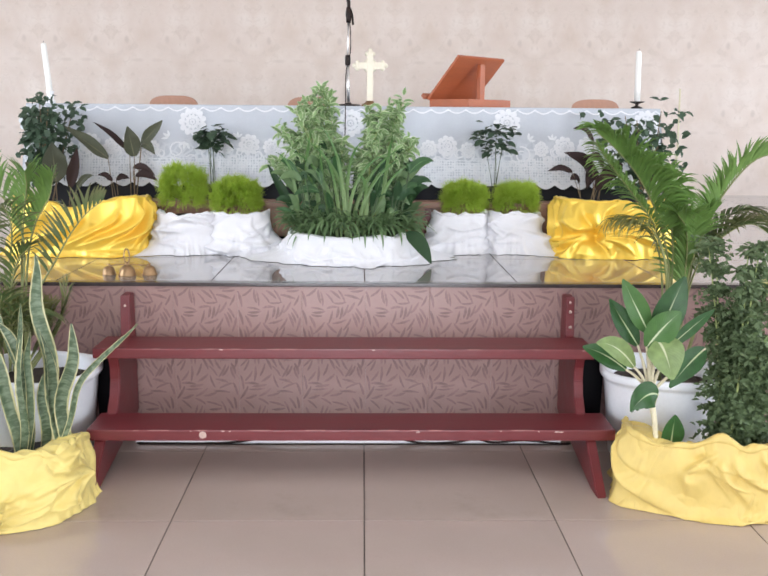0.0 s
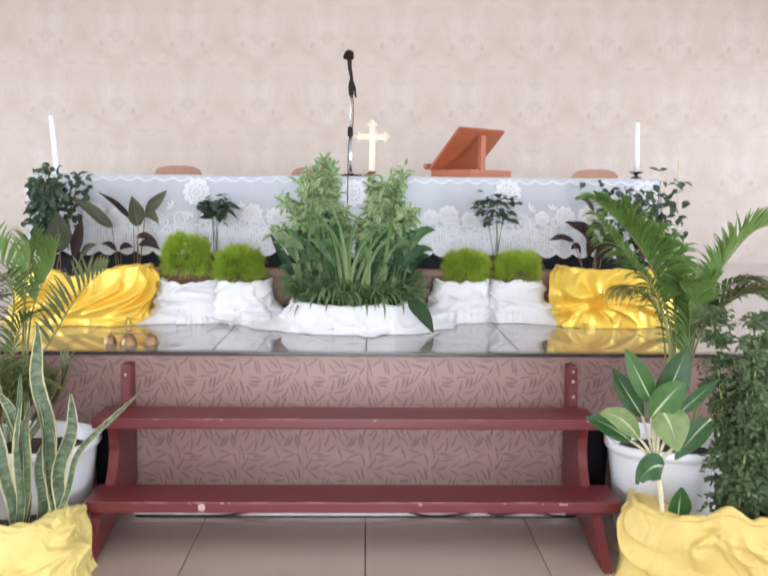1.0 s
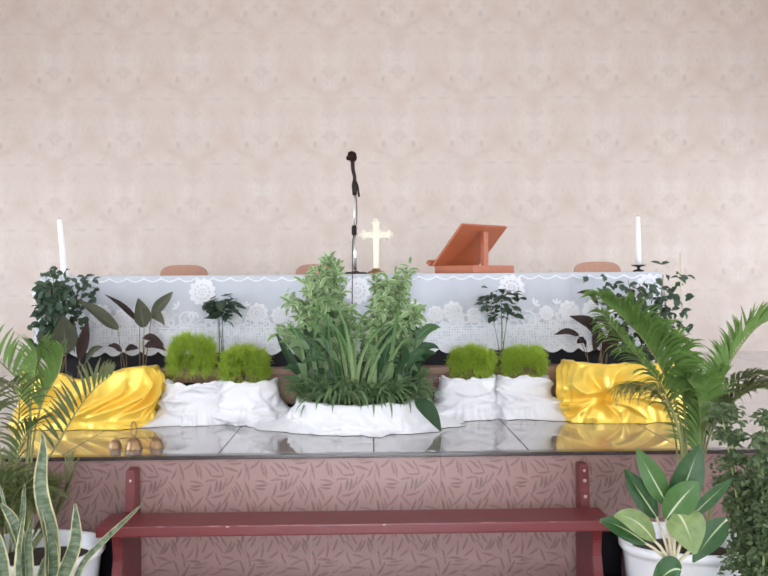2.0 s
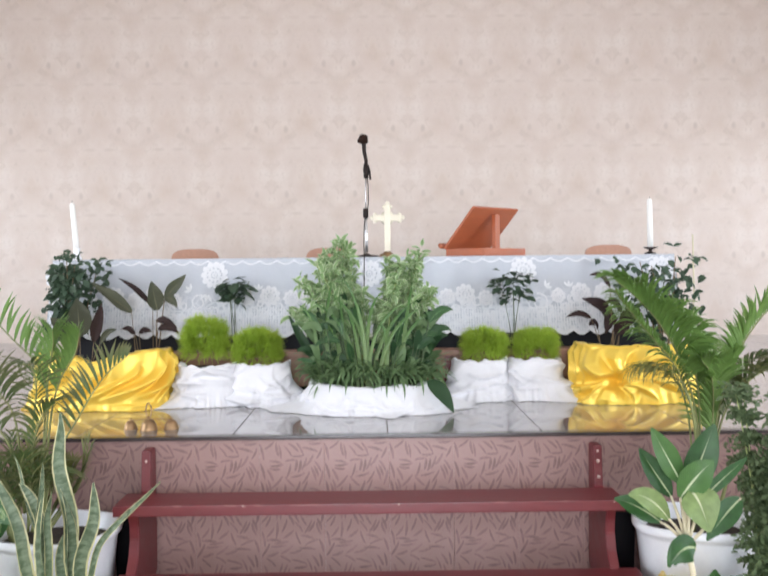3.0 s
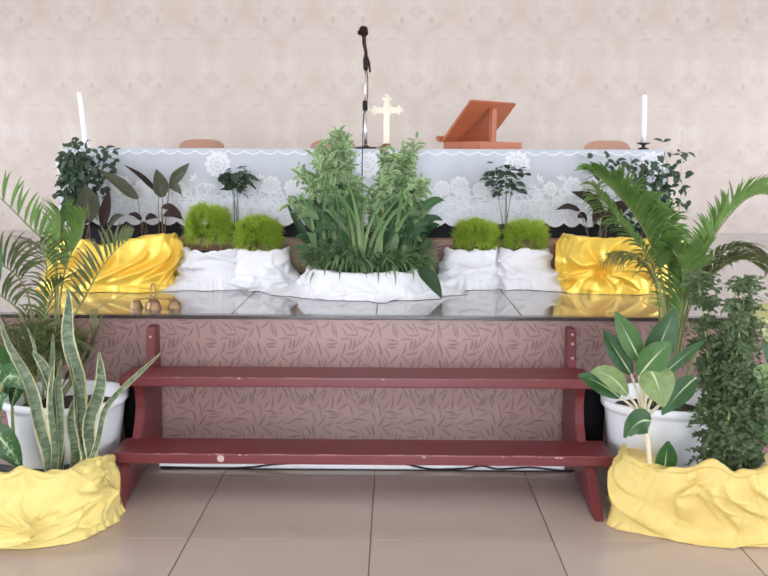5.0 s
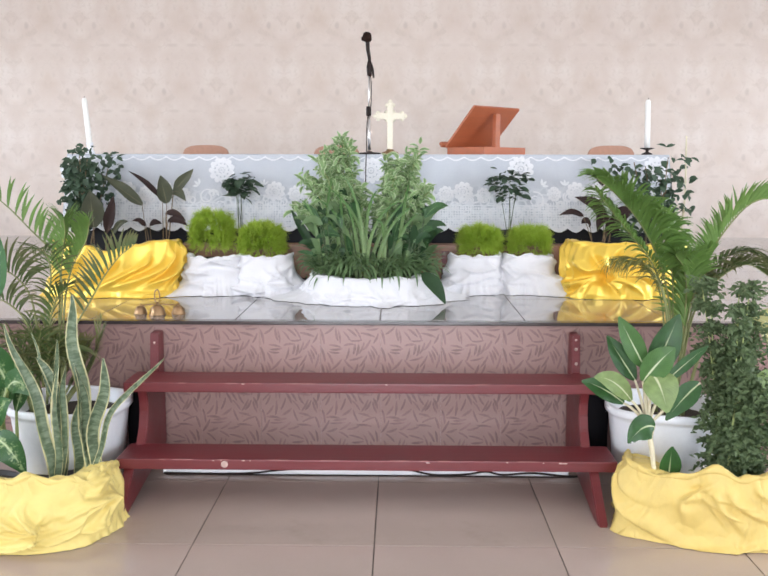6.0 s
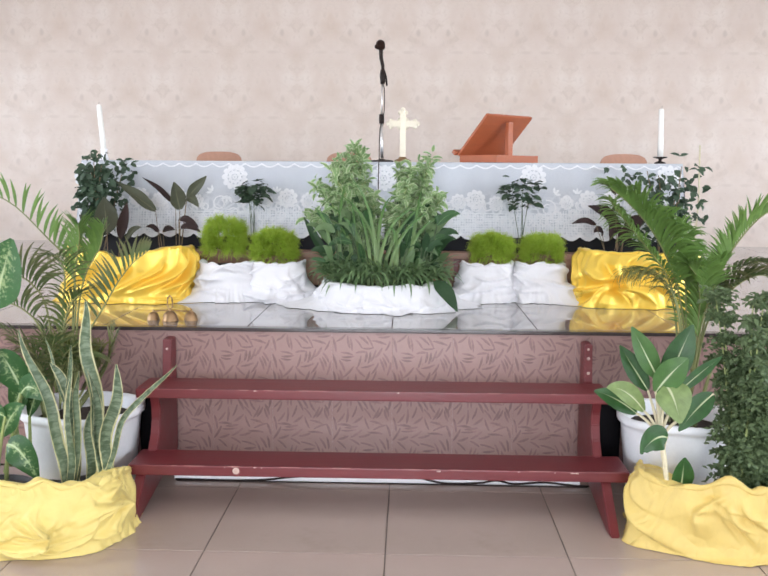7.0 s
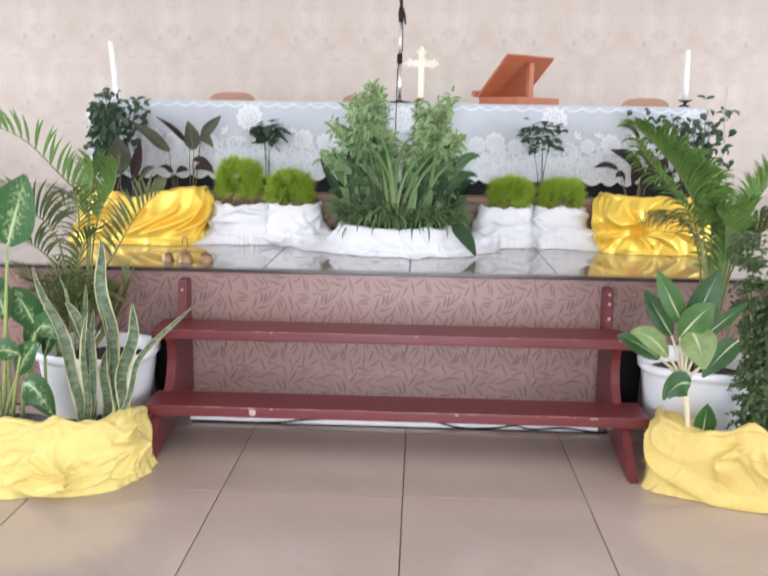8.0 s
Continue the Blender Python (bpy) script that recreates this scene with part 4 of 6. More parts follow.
def black_tub(x):
    """Dark plastic tub that stands close to the platform, half hidden behind a pot."""
    top = thing("plastic_tub", "black plastic tub standing between pot and steps", "tub", (x, -0.048, 0), group="black tubs")
    bm = bmesh.new()
    box(bm, -0.055, 0.055, -0.034, 0.034, 0.0, 0.325, 0.010)
    for v in bm.verts:
        v.co.x *= 0.86 + 0.14 * v.co.z / 0.325
    part("body", bm, TUB, top)
    bm = bmesh.new()
    box(bm, -0.058, 0.058, -0.038, 0.038, 0.312, 0.332, 0.005)
    part("rim", bm, TUB, top)


black_tub(-0.980)
black_tub(0.880)


# ---------------------------------------------------------------- cloth-wrapped pots and plants
def inner_pot(parent, at, r, h):
    bm = bmesh.new()
    lathe(bm, [(0, 0.0), (r * 0.8, 0.0), (r * 0.97, h - 0.02), (r, h - 0.018), (r, h), (r * 0.93, h), (r * 0.92, h - 0.03), (0, h - 0.032)], at, 32)
    part("pot", bm, POT_DARK, parent, "dark plastic pot")
    bm = soil_disc(r * 0.91, h - 0.028, at[0])
    bmesh.ops.translate(bm, vec=at, verts=bm.verts[:])
    part("soil", bm, SOIL, parent, "dark potting soil")


def white_pot(name_at, r, h, label):
    top = thing("plant_pot", label, "plant pot", name_at)
    bm = bmesh.new()
    lathe(bm, [(0, 0.0), (r * 0.78, 0.0), (r * 0.80, 0.012), (r * 0.93, h * 0.86), (r * 0.945, h * 0.90), (r * 0.985, h * 0.915), (r, h * 0.93), (r, h), (r * 0.95, h + 0.002), (r * 0.90, h - 0.012), (r * 0.86, h * 0.7), (0, h * 0.68)], n=56)
    for v in bm.verts:
        v.co.z += 0.005 * math.sin(3 * math.atan2(v.co.y, v.co.x) + 1) * (v.co.z > h * 0.6)
    part("body", bm, POT_WHITE, top)
    part("soil", soil_disc(r * 0.875, h * 0.82), SOIL, top, "dark potting soil")
    return top


def frond(parent, spine, mat, leaflets=40, reach=0.24, width=0.013, hang=35, spread=58, lift=0.5, bare=0.25, seed=0, stalk_mat=None):
    """A feather palm frond: midrib along spine, leaflets on both sides that stand up in a V."""
    rng = random.Random(seed)
    pts = smooth_path(spine, 24)
    top = part("frond", tube_mesh(pts, 0.0045, 0.0014), stalk_mat or PALM_STEM, parent, "green feather frond")
    bm = bmesh.new()
    for k in range(leaflets):
        s = bare + (0.985 - bare) * k / (leaflets - 1)
        i = min(int(s * 24), 23)
        p = pts[i].lerp(pts[i + 1], s * 24 - i)
        d = (pts[i + 1] - pts[i]).normalized()
        side = d.cross(Vector((0, 0, 1)))
        side = side.normalized() if side.length > 0.05 else Vector((1, 0, 0))
        up = side.cross(d)
        grow = math.sin(math.pi * (0.2 + 0.76 * (s - bare) / (1 - bare))) ** 0.6
        for hand in (-1, 1):
            a = radians(spread * (1 - 0.45 * s) + rng.uniform(-6, 6))
            way = d * math.cos(a) + (hand * side * (1 - lift) + up * lift).normalized() * math.sin(a)
            ln = reach * max(grow, 0.35) * rng.uniform(0.88, 1.1)
            blade(bm, arc(p, way, ln, hang * rng.uniform(0.6, 1.3), 6), width * rng.uniform(0.85, 1.15), up * (1 - lift) - hand * side * lift, "lance", 2, 0.35)
    part("feather", bm, mat, top)
    return top


def leaf_to(parent, base, tip, width, sag, mat, shape="oval", start=None, stalk_mat=None, across=6, n=11, fold=0.18, wave=0.05, face=(0, -0.9, 0.35), twist=0.0, label="", thick=0.006):
    """One leaf from base to tip, bowed by sag upwards; start: where its stalk begins."""
    base, tip = Vector(base), Vector(tip)
    if start:
        bm = bmesh.new()
        mid = (Vector(start) + base) / 2 + Vector((0, 0, 0.01))
        tube(bm, curve3(start, mid, base, 6), thick, 7, thick * 0.6)
        part("leaf_stalk", bm, stalk_mat or STEM_GREEN, parent)
    bm = bmesh.new()
    blade(bm, curve3(base, (base + tip) / 2 + Vector((0, -0.3 * abs(sag), sag)), tip, n), width, face, shape, across, fold, wave, twist)
    return part("leaf", bm, mat, parent, label)


def tube_mesh(pts, r0, r1, n=7):
    bm = bmesh.new()
    tube(bm, pts, r0, n, r1)
    return bm


def bunch(bm, centre, radii, count, length, width, rng, shape="lance", rise=(-20, 60), bend=(10, 60), n=4, across=2, fold=0.25, shell=0.55, gap=0.0):
    """Leaves strewn through an uneven ellipsoid, turned outwards."""
    made = 0
    while made < count:
        v = Vector((rng.uniform(-1, 1), rng.uniform(-1, 1), rng.uniform(-1, 1)))
        if not shell < v.length < 1:
            continue
        lump = 0.78 + 0.5 * noise.noise(v.normalized() * 1.9 + Vector(centre) * 7)
        p = Vector(centre) + Vector((v.x * radii[0], v.y * radii[1], v.z * radii[2])) * lump
        if gap and noise.noise(p * 9) > gap:
            continue
        yaw = math.atan2(v.y, v.x) + rng.gauss(0, 0.6)
        way = round_way(yaw, radians(rng.uniform(*rise)))
        ln = length * rng.uniform(0.65, 1.2)
        blade(bm, arc(p, way, ln, rng.uniform(*bend), n), width * rng.uniform(0.75, 1.15), (rng.uniform(-0.3, 0.3), rng.uniform(-0.5, 0.2), 1), shape, across, fold)
        made += 1


# --- yellow cotton bundles on the hall floor
def yellow_bundle(x, y, rx, front, back, height, seed, label, mat, slant=0.0, widen=0.0, lag=0.0, **more):
    """slant: how far the side towards the aisle runs askew from front to back; widen, lag: how far that corner reaches out and back."""
    top = thing("fabric_wrap", label, "cloth wrap", (x, y, 0), group="yellow cloth wraps on the floor")
    bm = bmesh.new()
    ring = wrap(bm, rx, front, back, height, seed, flare=1.02, waist=0.96, puddle=0.02, around=460, rows=64, **more)
    for co in (*(v.co for v in bm.verts), *ring):
        w = min(max(-co.x / rx, 0), 1)
        co.x += slant * max(co.y + front, 0) * w - widen * w ** 3
        co.y += lag * w ** 2
    bed = soil_disc(rx * 0.93, height - (0.11 if mat == YELLOW else 0.15), seed, 0.50)
    bmesh.ops.translate(bed, vec=(0, -0.035, 0), verts=bed.verts[:])
    part("soil", bed, SOIL, top, "dark potting soil")
    cloth = part("cloth", bm, mat, top)
    part("rolled_rim", rolled_rim(ring, seed, 0.012), mat, cloth, "twisted rolled edge")
    return top


yellow_bundle(-1.33, -0.62, 0.43, 0.295, 0.17, 0.215, 3.1, "soft yellow cotton cloth wrapped round two flower pots", YELLOW, top_in=0.70, peaks=((0.20, 0.052, 0.050), (0.34, -0.022, 0.050), (0.50, 0.025, 0.07), (0.05, 0.036, 0.08), (-0.15, 0.03, 0.12)), rise=0.16, square=3.0, folds=0.010,
              pleats=[*nest(0.50, 0.15, ((0.25, 0.095), (0.26, 0.075), (0.27, 0.055), (0.31, 0.036), (0.37, 0.018)), -0.10, 0.024, 0.024, 31), (0.50, 0.20, 0.34, 0.135, -0.02, 0.034, 0.022), (0.52, 0.11, 0.41, 0.055, -0.02, 0.030, 0.012), *swags(-0.10, 0.40, 0.05, 0.17, 12, 22, 24, 0.14, 0.020, 0.014, 37),
                      *nest(0.200, 0.068, ((0.195, 0.18), (0.16, 0.165), (0.10, 0.145), (0.04, 0.105), (0.02, 0.060), (0.07, 0.035)), 0.10, 0.024, 0.030, 33), *nest(-0.42, 0.10, ((-0.15, 0.13), (-0.16, 0.09), (-0.20, 0.04), (-0.30, 0.17), (-0.52, 0.18), (-0.58, 0.08), (-0.45, 0.01)), -0.12, 0.024, 0.026, 34)],
              dents=((0.205, 0.068, 0.026, 0.020), (0.250, 0.090, 0.014, 0.018), (0.50, 0.185, 0.022, 0.020), (-0.42, 0.10, 0.02, 0.02)))
yellow_bundle(1.268, -0.60, 0.408, 0.238, 0.17, 0.235, 8.4, "soft yellow cotton cloth knotted round two flower pots", YELLOW_DEEP, top_in=0.70, peaks=((-0.48, -0.045, 0.070), (-0.36, -0.004, 0.050), (-0.24, -0.016, 0.070), (-0.125, 0.030, 0.032), (-0.04, 0.006, 0.06), (0.09, 0.018, 0.10)), rise=0.10, square=6.0, folds=0.005, slant=0.30, widen=0.052, lag=0.11,
              pleats=[(-0.375, 0.22, -0.385, 0.015, -0.010, 0.022, 0.016), (-0.340, 0.205, -0.150, 0.010, -0.036, 0.036, 0.026), (-0.300, 0.215, -0.225, 0.120, -0.020, 0.030, 0.012),
                      (-0.128, 0.225, -0.190, 0.060, -0.018, 0.028, 0.034), (-0.112, 0.215, -0.020, 0.030, -0.026, 0.036, 0.024), (-0.085, 0.215, 0.045, 0.075, -0.026, 0.036, 0.021), (-0.020, 0.220, 0.150, 0.090, -0.025, 0.038, 0.018), (0.070, 0.225, 0.230, 0.130, -0.020, 0.034, 0.016),
                      (-0.190, 0.012, 0.140, 0.018, -0.010, 0.016, 0.013), *nest(-0.140, 0.200, ((-0.20, 0.10), (-0.09, 0.06), (-0.03, 0.09), (0.03, 0.125)), -0.10, 0.016, 0.009, 35)], dents=((-0.150, 0.188, 0.028, 0.014), (-0.157, 0.150, 0.014, 0.013)))


def snake_plant():
    top = thing("snake_plant", "snake plant with upright grey-green yellow-edged leaves", "plant", (-1.06, -0.60, 0.0))
    inner_pot(top, (0, 0.02, 0), 0.14, 0.125)
    # depth, then x and height at four stations from foot to tip, width, twist
    sheaf = ((-0.060, -0.061, 0.182, -0.078, 0.339, -0.135, 0.520, -0.200, 0.707, 0.044, 0.5), (-0.020, 0.070, 0.203, 0.039, 0.468, 0.019, 0.656, 0.014, 0.800, 0.047, 0.25), (-0.050, 0.066, 0.203, 0.061, 0.332, 0.045, 0.470, 0.030, 0.570, 0.046, 0.7),
             (-0.060, -0.042, 0.200, -0.026, 0.360, -0.036, 0.500, -0.020, 0.593, 0.034, -0.5), (-0.040, -0.031, 0.242, -0.012, 0.382, -0.020, 0.480, -0.012, 0.560, 0.028, 0.5), (-0.050, 0.086, 0.212, 0.094, 0.360, 0.120, 0.470, 0.136, 0.588, 0.046, 0.3),
             (-0.060, 0.093, 0.222, 0.143, 0.375, 0.225, 0.475, 0.335, 0.591, 0.021, 0.1), (0.020, -0.050, 0.300, -0.048, 0.403, -0.097, 0.520, -0.130, 0.574, 0.036, 0.2), (0.030, -0.005, 0.155, -0.002, 0.237, 0.0, 0.309, 0.010, 0.400, 0.040, 0.2))
    thin = ((0.030, -0.073, 0.380, -0.095, 0.486, -0.122, 0.565, -0.152, 0.661, 0.012, 0.2), (0.020, -0.060, 0.383, -0.062, 0.471, -0.063, 0.577, -0.057, 0.638, 0.018, 0.4))
    for fy, x0, z0, x1, z1, x2, z2, x3, z3, width, twist in (*sheaf, *thin):
        points = smooth_path([(x0 + (x0 - x1) * 0.4, fy, 0.10), (x0, fy, z0), (x1, fy, z1), (x2, fy, z2), (x3, fy, z3)], 26)
        points = [p + Vector((0.008 * math.sin(21 * p.z + 90 * width), 0, 0)) for p in points]
        bm = bmesh.new()
        blade(bm, points, width, (0.15, -1, 0.05), "snake", 6, 0.40, 0.34, twist * 2.3)
        part("leaf", bm, SNAKE_LEAF, top)


def speckled_dumb_cane():
    top = thing("dumb_cane", "dumb cane with speckled green leaves in wrapped pot", "plant", (-1.40, -0.60, 0.0))
    inner_pot(top, (0, 0, 0), 0.14, 0.125)
    for start, base, tip, w, sag in (((-0.01, -0.02, 0.17), (0.040, -0.02, 0.775), (0.130, -0.05, 1.015), 0.175, 0.0), ((0.03, -0.04, 0.17), (0.08, -0.06, 0.40), (-0.02, -0.10, 0.39), 0.075, 0.03),
                                     ((0.07, -0.05, 0.17), (0.095, -0.08, 0.31), (0.205, -0.10, 0.19), 0.10, 0.035), ((-0.02, 0.0, 0.17), (-0.09, 0.0, 0.66), (-0.18, -0.03, 0.80), 0.115, 0.02),
                                     ((-0.05, -0.03, 0.17), (-0.12, -0.05, 0.32), (-0.20, -0.10, 0.25), 0.10, 0.02), ((0.03, 0.03, 0.17), (0.10, 0.03, 0.46), (0.20, 0.0, 0.44), 0.09, 0.04), ((-0.01, 0.04, 0.17), (-0.02, 0.06, 0.50), (-0.06, 0.05, 0.66), 0.11, 0.02)):
        leaf_to(top, base, tip, w, sag, SPECK_LEAF, start=start, thick=0.008)
    # leaves behind
    for start, base, tip, w, sag in (((0.020, 0.100, 0.17), (0.074, 0.100, 0.449), (0.005, 0.070, 0.608), 0.115, 0.02), ((0.050, 0.120, 0.17), (0.033, 0.120, 0.352), (0.113, 0.090, 0.551), 0.085, 0.02), ((0.000, -0.030, 0.17), (0.055, -0.030, 0.324), (0.148, -0.060, 0.442), 0.085, 0.02), ((0.080, 0.130, 0.17), (0.083, 0.130, 0.350), (0.165, 0.100, 0.505), 0.063, 0.02)):
        leaf_to(top, base, tip, w, sag, SPECK_LEAF, start=start, thick=0.008)
    return top


def dumb_cane():
    top = thing("dumb_cane", "dumb cane with pale-ribbed broad green leaves", "plant", (1.00, -0.60, 0.0))
    inner_pot(top, (0.035, -0.03, 0), 0.095, 0.135)
    bm = bmesh.new()
    tube(bm, [(-0.045, -0.10, 0.125), (-0.060, -0.108, 0.22), (-0.072, -0.11, 0.30), (-0.090, -0.11, 0.385)], 0.0065, 10, 0.010)
    part("cane", bm, STEM_CREAM, top, "cream jointed cane")
    crown = (-0.090, -0.11, 0.380)
    for mat, base, tip, w, sag in ((DIEF_PALE, (-0.150, -0.12, 0.469), (-0.279, -0.14, 0.552), 0.068, 0.025), (DIEF_LEAF, (-0.170, -0.10, 0.455), (-0.312, -0.10, 0.530), 0.066, 0.012),
                                   (DIEF_PALE, (-0.085, -0.13, 0.560), (-0.047, -0.18, 0.445), 0.118, 0.018), (DIEF_MID, (-0.116, -0.125, 0.535), (-0.020, -0.14, 0.652), 0.092, 0.010),
                                   (DIEF_MID, (-0.104, -0.10, 0.575), (-0.197, -0.10, 0.748), 0.074, 0.0), (DIEF_LEAF, (-0.130, -0.08, 0.530), (-0.226, -0.07, 0.678), 0.070, 0.0), (DIEF_LEAF, (-0.070, -0.07, 0.540), (0.018, -0.05, 0.748), 0.098, 0.0),
                                   (DIEF_LEAF, (-0.030, -0.09, 0.528), (0.113, -0.07, 0.645), 0.042, 0.004), (DIEF_LEAF, (0.085, -0.09, 0.522), (-0.036, -0.13, 0.405), 0.074, 0.012)):
        leaf_to(top, base, tip, w, sag, mat, start=crown, stalk_mat=STEM_CREAM, thick=0.0062)
    torn = leaf_to(top, (-0.075, -0.14, 0.385), (-0.165, -0.16, 0.335), 0.085, 0.025, DIEF_LEAF, start=(-0.078, -0.11, 0.33), stalk_mat=STEM_CREAM, across=14, n=24, label="torn green leaf with a bite missing")
    bm = bmesh.new()
    bm.from_mesh(torn.data)
    gone = [f for f in bm.faces if math.hypot((f.calc_center_median().x + 0.128) / 0.030, (f.calc_center_median().z - 0.325) / 0.022) < 1 + 0.3 * noise.noise(f.calc_center_median() * 90)]
    bmesh.ops.delete(bm, geom=gone, context="FACES")
    bm.to_mesh(torn.data)
    bm.free()
    leaf_to(top, (-0.010, -0.10, 0.19), (-0.008, -0.12, 0.312), 0.074, 0.0, DIEF_LEAF, start=(0.0, -0.09, 0.165))
    return top


def tall_shrub():
    top = thing("shrub", "tall bushy shrub with small dark green leaves", "plant", (1.222, -0.60, 0.0))
    inner_pot(top, (0, 0, 0), 0.12, 0.135)
    rng = random.Random(21)
    bm = bmesh.new()
    for k in range(15):
        yaw = radians(rng.uniform(0, 360))
        x0 = rng.uniform(-0.035, 0.065)
        tall = (rng.uniform(0.68, 0.80) if k < 5 else rng.uniform(0.38, 0.72)) * (0.66 if x0 > 0.032 else 1)
        pts = arc((x0, rng.uniform(-0.045, 0.045), 0.14), round_way(yaw, radians(rng.uniform(84, 89))), tall, rng.uniform(2, 14), 10)
        part("branch", tube_mesh(pts, 0.005, 0.002, 6), STEM_GREEN, top)
        for p in pts[1:]:
            # side twigs with a spray of small leaves each
            for _ in range(6):
                way = round_way(rng.uniform(0, 6.28), radians(rng.uniform(-25, 40)))
                twig = arc(p, way, rng.uniform(0.025, 0.085), rng.uniform(10, 60), 5)
                for q in twig[1:]:
                    for _ in range(4):
                        out = round_way(rng.uniform(0, 6.28), radians(rng.uniform(-50, 40)))
                        blade(bm, arc(q + Vector((rng.gauss(0, 0.008), rng.gauss(0, 0.008), rng.gauss(0, 0.008))), out, rng.uniform(0.014, 0.028), rng.uniform(0, 60), 2), rng.uniform(0.009, 0.016), (rng.uniform(-0.5, 0.5), -0.6, 0.8), "oval", 2, 0.2)
    part("crown", bm, SHRUB_LEAF, top, "dense small dark leaves")
    return top


def pale_dumb_cane():
    top = thing("dumb_cane", "dumb cane with pale yellow-green leaves beside bushy shrub", "plant", (1.435, -0.62, 0.0))
    inner_pot(top, (0, 0.02, 0), 0.11, 0.135)
    for mat, start, base, tip, w, sag in ((CANE_YELLOW, (0.0, 0.02, 0.15), (-0.03, 0.03, 0.63), (-0.155, 0.01, 0.735), 0.125, 0.02), (CANE_YELLOW, (0.01, 0.02, 0.15), (0.02, 0.02, 0.66), (-0.03, 0.0, 0.83), 0.12, 0.0), (DIEF_PALE, (-0.02, 0.0, 0.15), (-0.04, -0.02, 0.44), (-0.155, -0.05, 0.545), 0.105, 0.02),
                                          (DIEF_MID, (0.0, -0.02, 0.15), (-0.01, -0.04, 0.36), (-0.11, -0.08, 0.40), 0.09, 0.03), (DIEF_PALE, (0.02, -0.01, 0.15), (0.03, -0.03, 0.48), (0.13, -0.07, 0.58), 0.11, 0.02), (CANE_YELLOW, (-0.03, -0.03, 0.15), (-0.06, -0.05, 0.20), (-0.115, -0.09, 0.255), 0.07, 0.01),
                                          (DIEF_MID, (-0.02, 0.01, 0.15), (-0.03, 0.02, 0.26), (-0.10, 0.0, 0.36), 0.08, 0.01), (DIEF_LEAF, (-0.01, 0.03, 0.15), (-0.02, 0.04, 0.38), (-0.115, 0.03, 0.47), 0.08, 0.02), (DIEF_LEAF, (0.0, 0.03, 0.15), (0.0, 0.05, 0.50), (-0.09, 0.04, 0.63), 0.09, 0.01)):
        leaf_to(top, base, tip, w, sag, mat, start=start, stalk_mat=STEM_CREAM, thick=0.007)
    return top


def palm(x, y, left):
    top = thing("palm", "areca palm with arching feather fronds in white pot", "plant", (x, y, 0.30), group="areca palms")
    rng = random.Random(5 if left else 9)
    for k in range(6):
        a = rng.uniform(0, 6.28)
        pts = arc((0.05 * math.cos(a), 0.05 * math.sin(a), -0.02), round_way(a, radians(rng.uniform(78, 88))), rng.uniform(0.20, 0.28), 4, 6)
        part("cane", tube_mesh(pts, 0.007, 0.004, 8), PALM_STEM, top, "tan ringed cane")
    return top


snake_plant()
speckled_dumb_cane()
dumb_cane()
tall_shrub()
pale_dumb_cane()
white_pot((-1.20, -0.245, 0), 0.235, 0.335, "large white plastic pot with dark soil behind yellow wrap")
white_pot((1.105, -0.245, 0), 0.225, 0.336, "large white plastic pot with dark soil beside dumb cane")

left_palm = palm(-1.31, -0.22, True)
